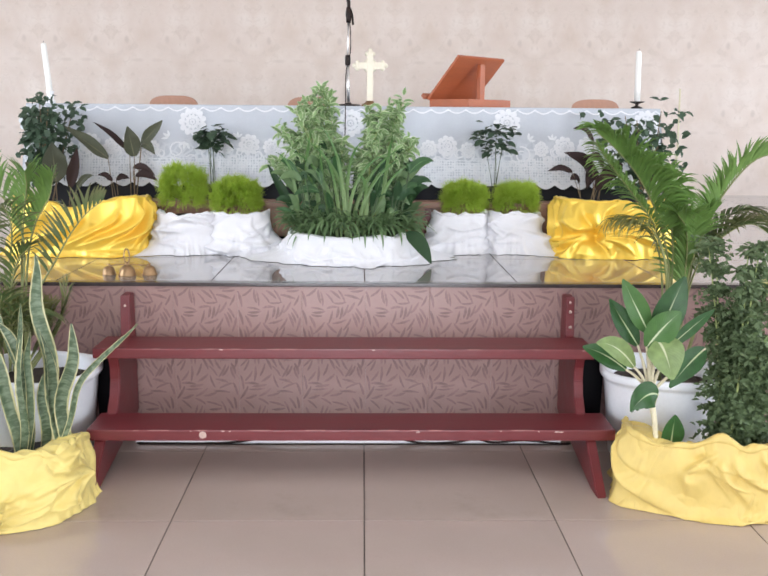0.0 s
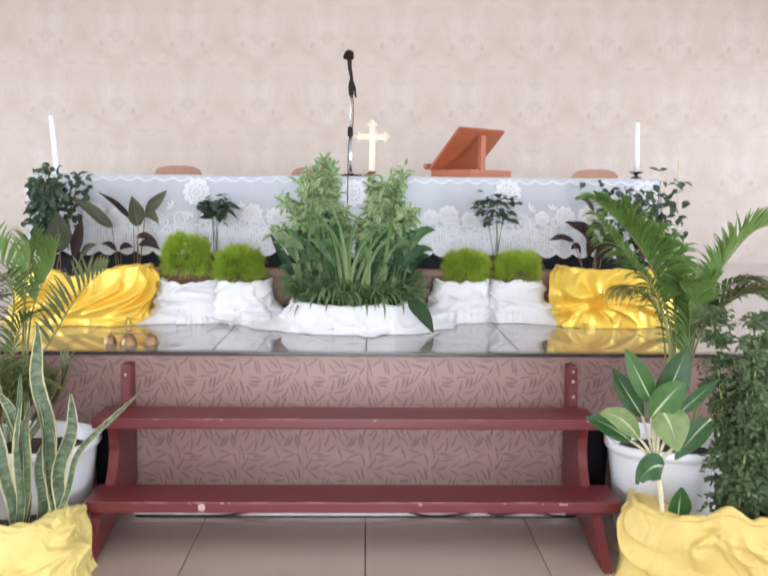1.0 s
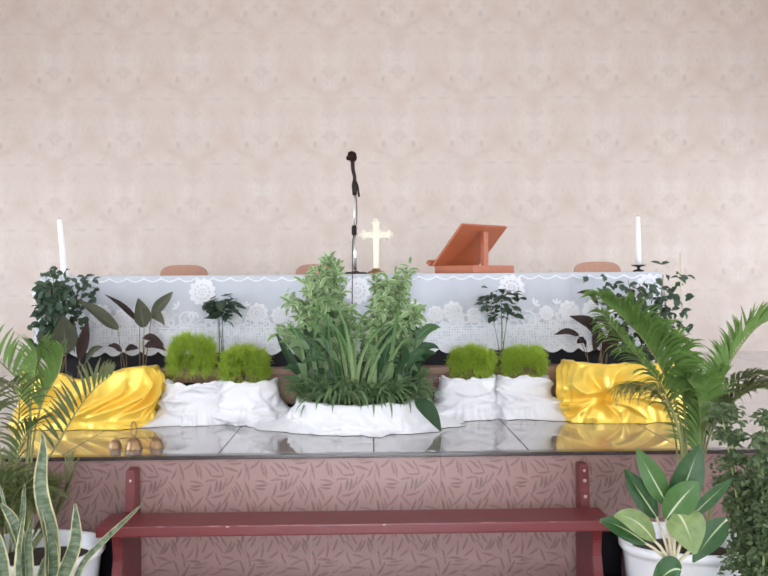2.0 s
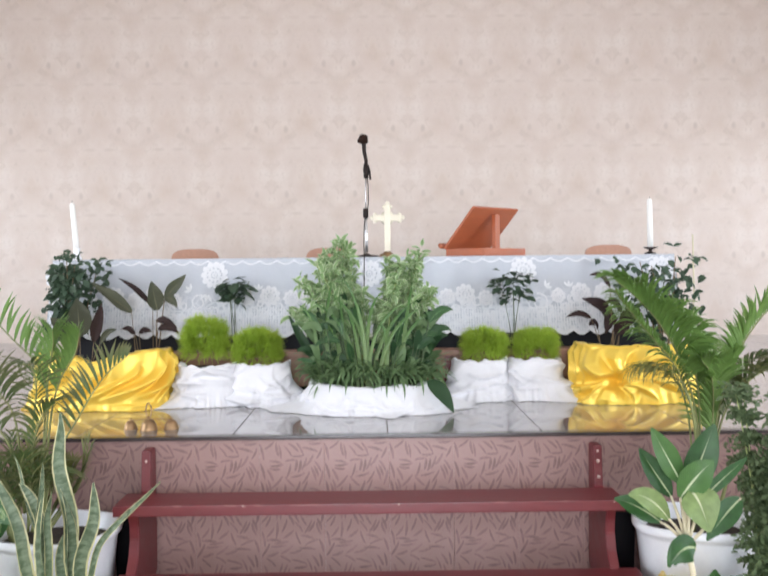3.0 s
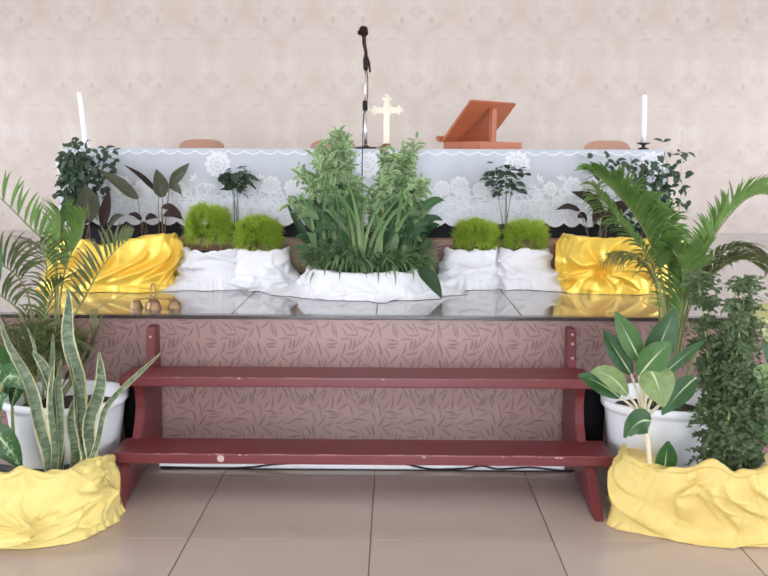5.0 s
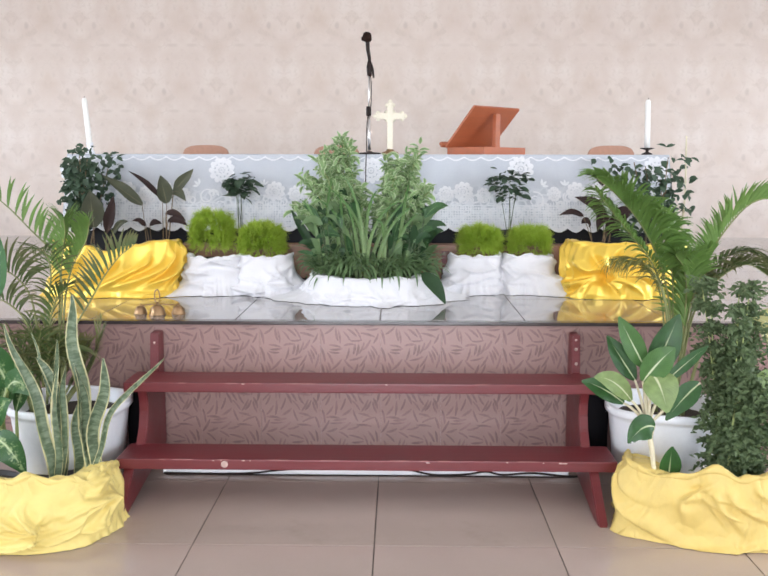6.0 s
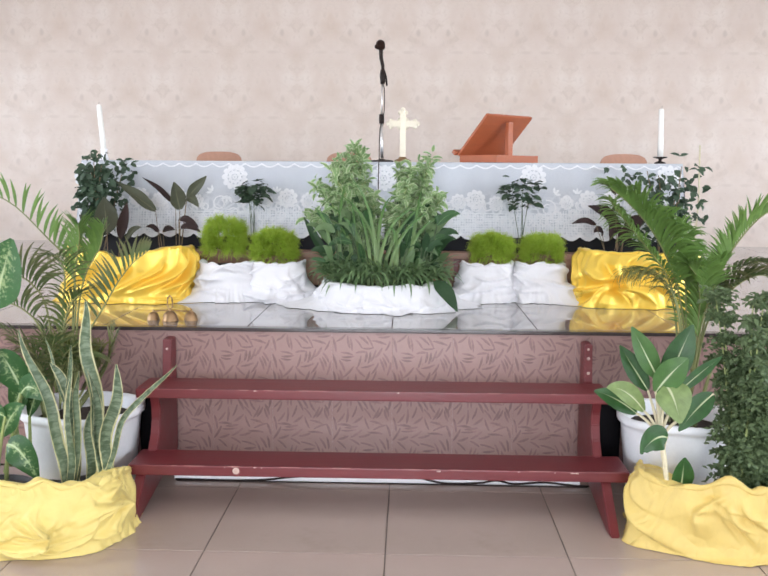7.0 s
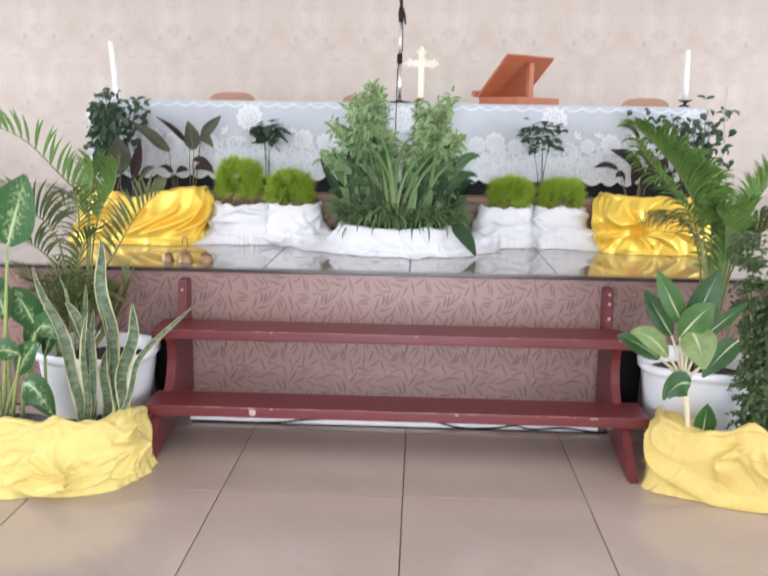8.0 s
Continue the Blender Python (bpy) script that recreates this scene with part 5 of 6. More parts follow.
# spine of each frond, leaflet length and width, lift, droop, spread, leaflets, bare part of the spine, plain leaf
# colour or one with shade put in
for k, (spine, reach, width, lift, hang, spread, leaflets, bare, mat) in enumerate((
        (((0.03, 0, 0.10), (0.075, 0, 0.34), (0.090, -0.01, 0.50), (0.062, -0.02, 0.61), (-0.006, -0.03, 0.691), (-0.115, -0.05, 0.810), (-0.22, -0.07, 0.865), (-0.33, -0.09, 0.875)), 0.125, 0.0125, 0.93, 28, 70, 20, 0.40, PALM_LEAF),
        (((0.05, 0.02, 0.08), (0.07, 0.01, 0.40), (0.10, -0.02, 0.58), (0.135, -0.07, 0.69), (0.155, -0.13, 0.74)), 0.130, 0.0095, 0.70, 40, 62, 48, 0.40, PALM_LEAF),
        (((0.06, 0.01, 0.08), (0.09, 0.01, 0.40), (0.13, 0.0, 0.55), (0.19, -0.01, 0.65), (0.215, -0.03, 0.73)), 0.125, 0.0090, 0.70, 45, 56, 34, 0.44, PALM_LEAF),
        (((0.04, -0.02, 0.08), (0.04, -0.03, 0.36), (0.07, -0.06, 0.53), (0.075, -0.12, 0.62), (0.06, -0.19, 0.635)), 0.140, 0.0065, 0.30, 70, 58, 20, 0.36, PALM_SHADED),
        (((0.04, 0, 0.10), (0.11, 0, 0.28), (0.192, 0.0, 0.415), (0.250, 0.0, 0.512), (0.312, 0.0, 0.590), (0.375, 0, 0.640)), 0.130, 0.0125, 0.95, 25, 74, 15, 0.34, PALM_SHADED),
        (((0.0, -0.02, 0.10), (-0.015, -0.03, 0.40), (-0.060, -0.06, 0.515), (-0.147, -0.08, 0.56), (-0.24, -0.10, 0.545)), 0.170, 0.0110, 0.97, 65, 78, 20, 0.40, PALM_SHADED),
        (((-0.01, -0.03, 0.08), (-0.03, -0.05, 0.32), (-0.09, -0.08, 0.42), (-0.17, -0.11, 0.45), (-0.25, -0.13, 0.42)), 0.140, 0.0100, 0.90, 80, 74, 19, 0.38, PALM_SHADED),
        (((0.02, -0.03, 0.08), (0.05, -0.06, 0.30), (0.09, -0.08, 0.43), (0.15, -0.11, 0.49)), 0.150, 0.0100, 0.40, 60, 50, 16, 0.40, PALM_SHADED),
        (((0.03, -0.04, 0.05), (0.05, -0.07, 0.22), (0.13, -0.10, 0.30)), 0.13, 0.0090, 0.40, 60, 58, 9, 0.25, PALM_SHADED),
        (((-0.03, -0.04, 0.05), (-0.05, -0.08, 0.24), (-0.12, -0.12, 0.30)), 0.13, 0.0090, 0.40, 60, 58, 9, 0.25, PALM_SHADED))):
    frond(left_palm, spine, mat, leaflets=leaflets, width=width, reach=reach, lift=lift, hang=hang, spread=spread, bare=bare, seed=300 + k)
# short fronds low round the stems, their shade put into the leaflet colour
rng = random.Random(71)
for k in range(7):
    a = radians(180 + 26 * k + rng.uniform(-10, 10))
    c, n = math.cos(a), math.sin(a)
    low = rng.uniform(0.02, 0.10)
    frond(left_palm, ((0.03 * c, 0.03 * n, low), (0.09 * c, 0.08 * n, low + 0.17), (0.22 * c, 0.12 * n, low + rng.uniform(0.14, 0.26))), PALM_SHADED, leaflets=13, width=0.0085, reach=0.15, lift=0.3, hang=70, seed=200 + k)
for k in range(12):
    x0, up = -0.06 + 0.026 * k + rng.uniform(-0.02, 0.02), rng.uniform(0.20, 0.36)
    frond(left_palm, ((0.3 * x0, 0.03, 0.0), (0.75 * x0, 0.06, 0.5 * up), (x0 + rng.uniform(-0.03, 0.03), 0.08, up)), (PALM_SHADED, PALM_OLIVE)[k % 2], leaflets=12, width=0.0085, reach=0.12, lift=0.2, hang=35, spread=34, seed=230 + k)
right_palm = palm(1.14, -0.20, False)
for k, (spine, reach, width, lift, hang, spread, leaflets, bare, mat) in enumerate((
        (((0, 0, 0.10), (-0.015, 0, 0.38), (-0.070, -0.01, 0.58), (-0.150, -0.02, 0.725), (-0.240, -0.04, 0.825), (-0.325, -0.05, 0.895)), 0.225, 0.0100, 0.55, 88, 60, 84, 0.34, PALM_LEAF),
        (((-0.01, 0, 0.10), (-0.005, 0, 0.40), (-0.025, 0.01, 0.60), (-0.080, 0.02, 0.730), (-0.165, 0.04, 0.800)), 0.235, 0.0100, 0.45, 80, 58, 74, 0.36, PALM_LEAF),
        (((-0.01, -0.03, 0.10), (-0.035, -0.04, 0.38), (-0.100, -0.06, 0.56), (-0.185, -0.08, 0.670), (-0.275, -0.11, 0.770), (-0.350, -0.14, 0.860)), 0.140, 0.0085, 0.30, 95, 54, 64, 0.36, PALM_LEAF),
        (((0.02, -0.01, 0.10), (0.030, -0.02, 0.33), (0.030, -0.04, 0.46), (0.005, -0.08, 0.56), (-0.04, -0.12, 0.61)), 0.175, 0.0100, 0.55, 66, 44, 60, 0.26, PALM_LEAF),
        (((0.02, 0, 0.10), (0.055, 0, 0.38), (0.110, 0, 0.56), (0.157, 0, 0.665), (0.245, 0, 0.780), (0.318, 0, 0.818), (0.375, 0, 0.800), (0.42, 0, 0.75)), 0.125, 0.0105, 0.80, 40, 46, 72, 0.16, PALM_LEAF),
        (((0.02, -0.02, 0.10), (0.045, -0.02, 0.36), (0.075, -0.03, 0.50), (0.115, -0.04, 0.60)), 0.170, 0.0105, 0.60, 35, 34, 44, 0.28, PALM_LEAF),
        (((0.03, 0.02, 0.10), (0.080, 0.03, 0.40), (0.130, 0.04, 0.525), (0.215, 0.05, 0.595), (0.295, 0.05, 0.612), (0.365, 0.04, 0.560), (0.42, 0.04, 0.47)), 0.150, 0.0090, 0.30, 95, 58, 58, 0.26, PALM_SHADED),
        (((0.03, 0, 0.10), (0.070, 0, 0.36), (0.125, -0.01, 0.475), (0.195, -0.02, 0.545), (0.265, -0.03, 0.570), (0.335, -0.04, 0.530)), 0.140, 0.0090, 0.45, 70, 56, 50, 0.24, PALM_SHADED),
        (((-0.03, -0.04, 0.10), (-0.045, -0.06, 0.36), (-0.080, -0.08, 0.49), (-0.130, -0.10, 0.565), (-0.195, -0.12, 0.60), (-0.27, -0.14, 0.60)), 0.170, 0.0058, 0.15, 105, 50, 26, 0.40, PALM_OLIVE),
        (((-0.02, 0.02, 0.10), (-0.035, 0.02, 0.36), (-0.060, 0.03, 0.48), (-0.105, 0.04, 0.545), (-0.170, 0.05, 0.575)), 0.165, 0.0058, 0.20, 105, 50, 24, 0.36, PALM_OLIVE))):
    frond(right_palm, spine, mat, leaflets=leaflets, width=width, reach=reach, lift=lift, hang=hang, spread=spread, bare=bare, seed=400 + k)


# --- on the platform
def platform_wrap(x, y, rx, front, back, height, seed, mat, label, group, category="cloth wrap", **more):
    top = thing("fabric_wrap", label, category, (x, y, PLATFORM), group=group)
    bm = bmesh.new()
    ring = wrap(bm, rx, front, back, height, seed, **more)
    cloth = part("cloth", bm, mat, top)
    part("rolled_rim", rolled_rim(ring, seed, 0.008 if mat == WHITE_CLOTH else 0.006), mat, cloth, "twisted rolled edge")
    return top


platform_wrap(-1.335, 0.88, 0.320, 0.235, 0.16, 0.256, 5.5, SATIN, "glossy yellow satin draped round flower pots", "yellow satin wraps", folds=0.004, around=420, rows=60, puddle=0.035, flare=1.10, waist=0.97, rise=0.04, square=3.2, peaks=((0.0, -0.040, 0.07), (0.25, 0.006, 0.07)),
              pleats=[(0.335, 0.245, 0.13, 0.040, 0.012, 0.034, 0.050), (0.255, 0.250, 0.02, 0.030, 0.030, 0.036, 0.058), (0.165, 0.220, -0.07, 0.030, 0.035, 0.032, 0.050), (0.295, 0.175, 0.155, 0.075, 0.010, 0.018, 0.026), (0.05, 0.20, -0.20, 0.040, 0.030, 0.042, 0.040), (-0.08, 0.235, -0.30, 0.060, 0.030, 0.042, 0.036),
                      (0.405, 0.240, 0.380, 0.050, -0.010, 0.018, 0.032), (0.350, 0.130, 0.200, 0.018, -0.015, 0.022, 0.032), (0.22, 0.035, 0.04, 0.010, -0.008, 0.014, 0.014)], dents=((0.345, 0.075, 0.022, 0.030), (0.09, 0.12, 0.012, 0.020)))
platform_wrap(1.212, 0.90, 0.298, 0.235, 0.16, 0.262, 12.3, SATIN, "glossy yellow satin gathered round flower pots", "yellow satin wraps", folds=0.004, around=420, rows=60, puddle=0.035, flare=1.08, waist=0.97, rise=0.04, square=3.2,
              pleats=[(-0.40, 0.25, -0.37, 0.02, 0.02, 0.026, 0.034), (-0.33, 0.26, -0.30, 0.05, 0.025, 0.028, 0.034), (-0.265, 0.262, -0.245, 0.08, 0.02, 0.024, 0.030),
                      *gather(-0.128, 0.105, ((-0.225, 0.262), (-0.165, 0.262), (-0.10, 0.262), (-0.02, 0.262), (0.09, 0.255), (0.20, 0.20), (0.25, 0.12), (0.20, 0.035), (0.06, 0.005), (-0.06, 0.0), (-0.17, 0.0), (-0.28, 0.015), (-0.33, 0.085)), 0.12, 0.048, 0.046, 36)], dents=((-0.128, 0.105, 0.060, 0.026),))
for x, y, r, seed, ang, trails in ((-0.842, 0.845, 0.128, 1.7, 172, ((205, 0.10), (-90, 0.02))), (-0.585, 0.85, 0.130, 4.2, 12, ((-12, 0.20), (-80, 0.03))), (0.462, 0.93, 0.130, 7.9, 25, ((200, 0.16), (-100, 0.03))), (0.728, 0.93, 0.118, 10.6, 165, ((-25, 0.24), (-70, 0.03)))):
    platform_wrap(x, y, r, 0.115, 0.07, 0.185, seed, WHITE_CLOTH, "white cotton cloth wrapped round a small pot", "white wrapped pots", folds=0.008, around=180, rows=30, puddle=0.04, flare=1.14, waist=1.0, trails=trails, square=4.0, hem=3.5, rise=0.07,
                  pleats=[*swags(-0.24, 0.24, 0.02, 0.16, 13, ang, 22, 0.24, 0.022, 0.016, int(seed * 10)), *fan(0.10 if ang < 90 else -0.10, 0.06, 0, 180, 6, 0.13, 0.018, 0.012, int(seed))], dents=((0.10 if ang < 90 else -0.10, 0.06, 0.012, 0.02),))
platform_wrap(-0.045, 0.70, 0.300, 0.265, 0.20, 0.120, 2.9, WHITE_CLOTH, "white cotton cloth wrapped round a wide low planter", "white wrapped pots", folds=0.008, around=300, rows=28, puddle=0.05, flare=1.10, waist=1.0, trails=((180, 0.17), (0, 0.08)), hem=3.5,
              pleats=[*swags(-0.5, 0.5, 0.02, 0.10, 20, 90, 40, 0.09, 0.018, 0.010, 61, 0.1), *swags(-0.5, 0.5, 0.01, 0.07, 12, 5, 12, 0.25, 0.020, 0.012, 62), *fan(-0.33, 0.04, 20, 160, 6, 0.1, 0.018, 0.014, 63)], dents=((-0.33, 0.05, 0.015, 0.02),))


def lime_clump(x, y, z, r, h, seed):
    top = thing("foxtail_fern", "lime green feathery fern clump in wrapped pot", "plant", (x, y, PLATFORM), group="lime ferns")
    inner_pot(top, (0, 0, 0.0), 0.092, 0.165)
    rng = random.Random(seed)
    bm = bmesh.new()
    low = z - PLATFORM
    for k in range(135):
        v = Vector((rng.uniform(-1, 1), rng.uniform(-1, 1), rng.uniform(0, 1)))
        v /= (abs(v.x) ** 3.4 + abs(v.y) ** 3.4 + abs(v.z) ** 3.4) ** (1 / 3.4)
        lump = rng.uniform(0.72, 1.0)
        tuft = Vector((v.x * r * 0.80 * lump, v.y * r * 0.72 * lump, low + 0.022 + v.z * (h - 0.030) * lump))
        aim = Vector((0.8 * v.x, 0.8 * v.y, 0.35 + 0.9 * v.z)).normalized()
        for _ in range(64):
            way = aim + Vector((rng.gauss(0, 0.5), rng.gauss(0, 0.5), rng.gauss(0, 0.45)))
            base = tuft + Vector((rng.gauss(0, 0.008), rng.gauss(0, 0.008), rng.gauss(0, 0.008)))
            blade(bm, arc(base, way, rng.uniform(0.018, 0.044), rng.uniform(10, 100), 3), rng.uniform(0.0020, 0.0040), (0, -0.5, 1), "hair", 1, 0)
    for _ in range(150):
        yaw = rng.uniform(math.pi, 2 * math.pi)
        base = Vector((r * 0.70 * math.cos(yaw), r * 0.66 * math.sin(yaw), low + rng.uniform(0.0, 0.03)))
        blade(bm, arc(base, round_way(yaw, radians(rng.uniform(-30, 20))), rng.uniform(0.025, 0.050), 80, 4), 0.0032, (0, -0.5, 1), "hair", 1, 0)
    part("foliage", bm, LIME, top, "dense fine lime green leaves")


lime_clump(-0.868, 0.90, 0.825, 0.128, 0.185, 31)
lime_clump(-0.612, 0.86, 0.80, 0.130, 0.155, 32)
lime_clump(0.490, 0.94, 0.80, 0.124, 0.132, 33)
lime_clump(0.744, 0.94, 0.80, 0.122, 0.130, 34)


BUSH_DEEP = leaf_material("mid_green_leaf", (0.055, 0.135, 0.048), rib=(0.16, 0.28, 0.12), rough=0.4, glow=0.2)


def centre_arrangement():
    top = thing("leafy_arrangement", "large mixed green foliage arrangement in white wrapped planter", "plant", (-0.045, 0.72, PLATFORM))
    bm = bmesh.new()
    lathe(bm, [(0, 0), (0.24, 0), (0.27, 0.10), (0.255, 0.10), (0.25, 0.085), (0, 0.08)], n=40, flat=0.75)
    part("planter", bm, POT_DARK, top, "dark low planter")
    part("soil", soil_disc(0.24, 0.088, 3, 0.75), SOIL, top)
    rng = random.Random(77)
    # leafy stems, two bushes
    for bx, bz, rx, rz, count, spires in ((-0.205, 0.535, 0.185, 0.170, 30, ((-0.152, 0.755), (-0.190, 0.735), (-0.125, 0.725), (-0.225, 0.70), (-0.165, 0.70), (-0.255, 0.67))), (0.165, 0.505, 0.155, 0.150, 26, ((0.218, 0.705), (0.205, 0.65), (0.075, 0.67), (0.105, 0.64)))):
        bm = bmesh.new()
        for k in range(count):
            a, r = 2 * math.pi * k / count + rng.uniform(-0.3, 0.3), math.sqrt(rng.uniform(0.02, 1.0))
            tip = Vector((bx + rx * r * math.cos(a), 0.03 + 0.10 * rng.uniform(-1, 1), bz + rz * r * math.sin(a) + 0.03))
            if bx < 0:
                tip.z -= 0.5 * max(-0.15 - tip.x, 0)
            else:
                tip.z -= 0.35 * max(0.17 - tip.x, 0)
            if k < len(spires):
                tip = Vector((spires[k][0], 0.05, spires[k][1]))
            root = Vector((bx * 0.35 + rng.uniform(-0.03, 0.03), 0.03 + rng.uniform(-0.03, 0.03), 0.09))
            pts = curve3(root, root.lerp(tip, 0.5) + Vector((0, 0, 0.05)), tip, 12)
            part("stem", tube_mesh(pts, 0.004, 0.002, 6), STEM_GREEN, top)
            for i in range(4, 13):
                whorl = 8 if i > 6 else 6
                for w in range(whorl):
                    b = 2 * math.pi * w / whorl + i * 0.9 + rng.uniform(-0.3, 0.3)
                    blade(bm, arc(pts[i] + Vector((rng.gauss(0, 0.009), rng.gauss(0, 0.009), rng.gauss(0, 0.013))), round_way(b, radians(rng.uniform(-25, 70))), rng.uniform(0.038, 0.068), rng.uniform(10, 110), 4), rng.uniform(0.018, 0.028), (rng.uniform(-0.6, 0.6), -0.7, 0.8), "lance", 2, 0.3)
        part("leafy_crown", bm, BUSH_LEAF, top, "bright green pale-edged leaf whorls")
    # strap leaves, each a part: foot x, middle (x, height), tip (x, height)
    for fx, mx, mz, tx, tz in ((-0.04, -0.08, 0.37, -0.24, 0.55), (-0.08, -0.14, 0.34, -0.28, 0.49), (-0.12, -0.13, 0.29, -0.19, 0.42), (-0.04, -0.06, 0.34, -0.09, 0.48),
                               (-0.03, -0.03, 0.38, 0.03, 0.53), (-0.02, 0.05, 0.34, 0.20, 0.50), (-0.03, 0.01, 0.35, 0.15, 0.48), (0.01, 0.07, 0.32, 0.21, 0.46),
                               (-0.06, -0.09, 0.33, -0.13, 0.45), (-0.10, -0.14, 0.33, -0.16, 0.53), (-0.04, -0.07, 0.42, -0.16, 0.61),
                               (0.10, 0.13, 0.30, 0.24, 0.43), (-0.17, -0.18, 0.32, -0.28, 0.39), (0.04, 0.05, 0.32, -0.00, 0.38), (-0.25, -0.28, 0.37, -0.35, 0.48),
                               (0.11, 0.14, 0.39, 0.17, 0.56), (-0.21, -0.22, 0.39, -0.19, 0.58)):
        y = rng.uniform(-0.10, -0.06)
        bm = bmesh.new()
        blade(bm, curve3((fx, y, 0.09), (mx, y, mz), (tx, y - 0.05, tz), 12), rng.uniform(0.016, 0.023), (0.1, -0.8, 0.55), "strap", 4, 0.35, 0.08, 0.3)
        part("leaf", bm, STRAP_LEAF, top)
    # broad dark leaves at the back and the sides
    for base, tip, w, sag in (((-0.28, 0.02, 0.20), (-0.40, 0.0, 0.42), 0.06, 0.0), ((-0.22, 0.04, 0.22), (-0.30, 0.04, 0.46), 0.07, 0.03), ((-0.16, 0.05, 0.22), (-0.20, 0.05, 0.46), 0.07, 0.03), ((-0.25, -0.02, 0.18), (-0.36, -0.06, 0.26), 0.06, 0.04),
                              ((0.17, 0.04, 0.20), (0.27, 0.04, 0.44), 0.08, 0.03), ((0.12, 0.05, 0.22), (0.18, 0.05, 0.46), 0.08, 0.02), ((0.20, 0.0, 0.20), (0.31, -0.03, 0.36), 0.06, 0.06), ((0.21, 0.02, 0.18), (0.34, 0.0, 0.32), 0.07, 0.05),
                              ((0.03, 0.07, 0.2), (0.02, 0.09, 0.46), 0.10, 0.0), ((-0.08, 0.07, 0.2), (-0.10, 0.09, 0.46), 0.10, 0.0)):
        leaf_to(top, base, tip, w * 0.72, sag, DARK_LEAF, start=(base[0] * 0.6, base[1], 0.09), stalk_mat=STEM_DARK, face=(0, -0.8, 0.5))
    for k in range(110):
        hand = -1 if k % 2 else 1
        root = Vector((hand * rng.uniform(0.04, 0.22) - 0.02, rng.uniform(-0.12, 0.06), 0.10))
        base = root + Vector((hand * rng.uniform(0.0, 0.07), 0, rng.uniform(0.05, 0.32)))
        leaf_to(top, base, base + Vector((hand * rng.uniform(0.0, 0.12), rng.uniform(-0.07, 0.03), rng.uniform(-0.06, 0.13))), rng.uniform(0.026, 0.046), rng.uniform(0.015, 0.04), (DARK_LEAF, GRASS_LEAF, BUSH_DEEP)[k % 3], "lance", start=root, stalk_mat=STEM_DARK, thick=0.003, face=(0, -0.8, 0.5), across=4, n=8)
    leaf_to(top, (0.232, -0.235, 0.140), (0.335, -0.315, 0.012), 0.072, 0.02, DARK_LEAF, start=(0.20, -0.10, 0.10), stalk_mat=STEM_DARK, face=(0.2, -0.9, 0.35), label="broad dark leaf drooping over the cloth")
    # low grassy skirt
    bm = bmesh.new()
    for _ in range(620):
        a = rng.uniform(0, 2 * math.pi)
        rr = rng.uniform(0.5, 1.0)
        base = Vector((0.30 * rr * math.cos(a), 0.25 * rr * math.sin(a) - 0.02, 0.12 + rng.uniform(0, 0.07)))
        blade(bm, arc(base, round_way(a + rng.gauss(0, 0.7), radians(rng.uniform(10, 70))), rng.uniform(0.07, 0.17), rng.uniform(40, 130), 6), rng.uniform(0.009, 0.017), (0, -0.3, 1), "strap", 2, 0.3)
    part("grassy_skirt", bm, GRASS_LEAF, top, "low dark grassy leaves")


centre_arrangement()


def low_bench():
    top = thing("low_bench", "long low brown wooden bench before the altar", "bench", (0, 0, PLATFORM))
    part("seat", boxed(-1.12, 1.06, 1.005, 1.135, 0.196, 0.226, bevel=0.004), BROWN_WOOD, top, smooth=False)
    part("apron", boxed(-1.09, 1.03, 1.02, 1.04, 0.05, 0.195, bevel=0.002), BROWN_WOOD, top, smooth=False)
    for x in (-1.05, -0.36, 0.30, 0.96):
        part("leg", boxed(x, x + 0.04, 1.012, 1.125, 0.0, 0.195, bevel=0.003), MAROON, top, smooth=False)


low_bench()


def topiary(x, y, z, r, seed, stem_from):
    top = thing("aralia", "small dark aralia with ruffled leaves on thin stems", "plant", (x, y, stem_from), group="aralias")
    bm = bmesh.new()
    lathe(bm, [(0, 0.0), (0.035, 0.0), (0.045, 0.075), (0.041, 0.075), (0.038, 0.06), (0, 0.058)], n=24)
    part("pot", bm, POT_DARK, top, "small dark pot")
    rng = random.Random(seed)
    tips = []
    for k in range(5):
        pts = arc((rng.uniform(-0.015, 0.015), 0, 0.055), round_way(rng.uniform(0, 6.28), radians(rng.uniform(81, 89))), (z - stem_from) * rng.uniform(0.75, 1.0), rng.uniform(0, 8), 8)
        part("stem", tube_mesh(pts, 0.0017, 0.0011, 6), STEM_DARK, top)
        tips.append(pts[-1])
    bm = bmesh.new()
    bunch(bm, (0, 0, z - stem_from + 0.01), r, 85, 0.050, 0.038, rng, "oval", (-30, 20), (5, 60), 4, 4, 0.25, 0.25)
    part("crown", bm, ARALIA, top, "dark ruffled leaves")


topiary(-0.752, 1.07, 1.125, (0.095, 0.06, 0.085), 41, PLATFORM + 0.226)
topiary(0.652, 1.07, 1.135, (0.13, 0.07, 0.11), 42, PLATFORM + 0.226)


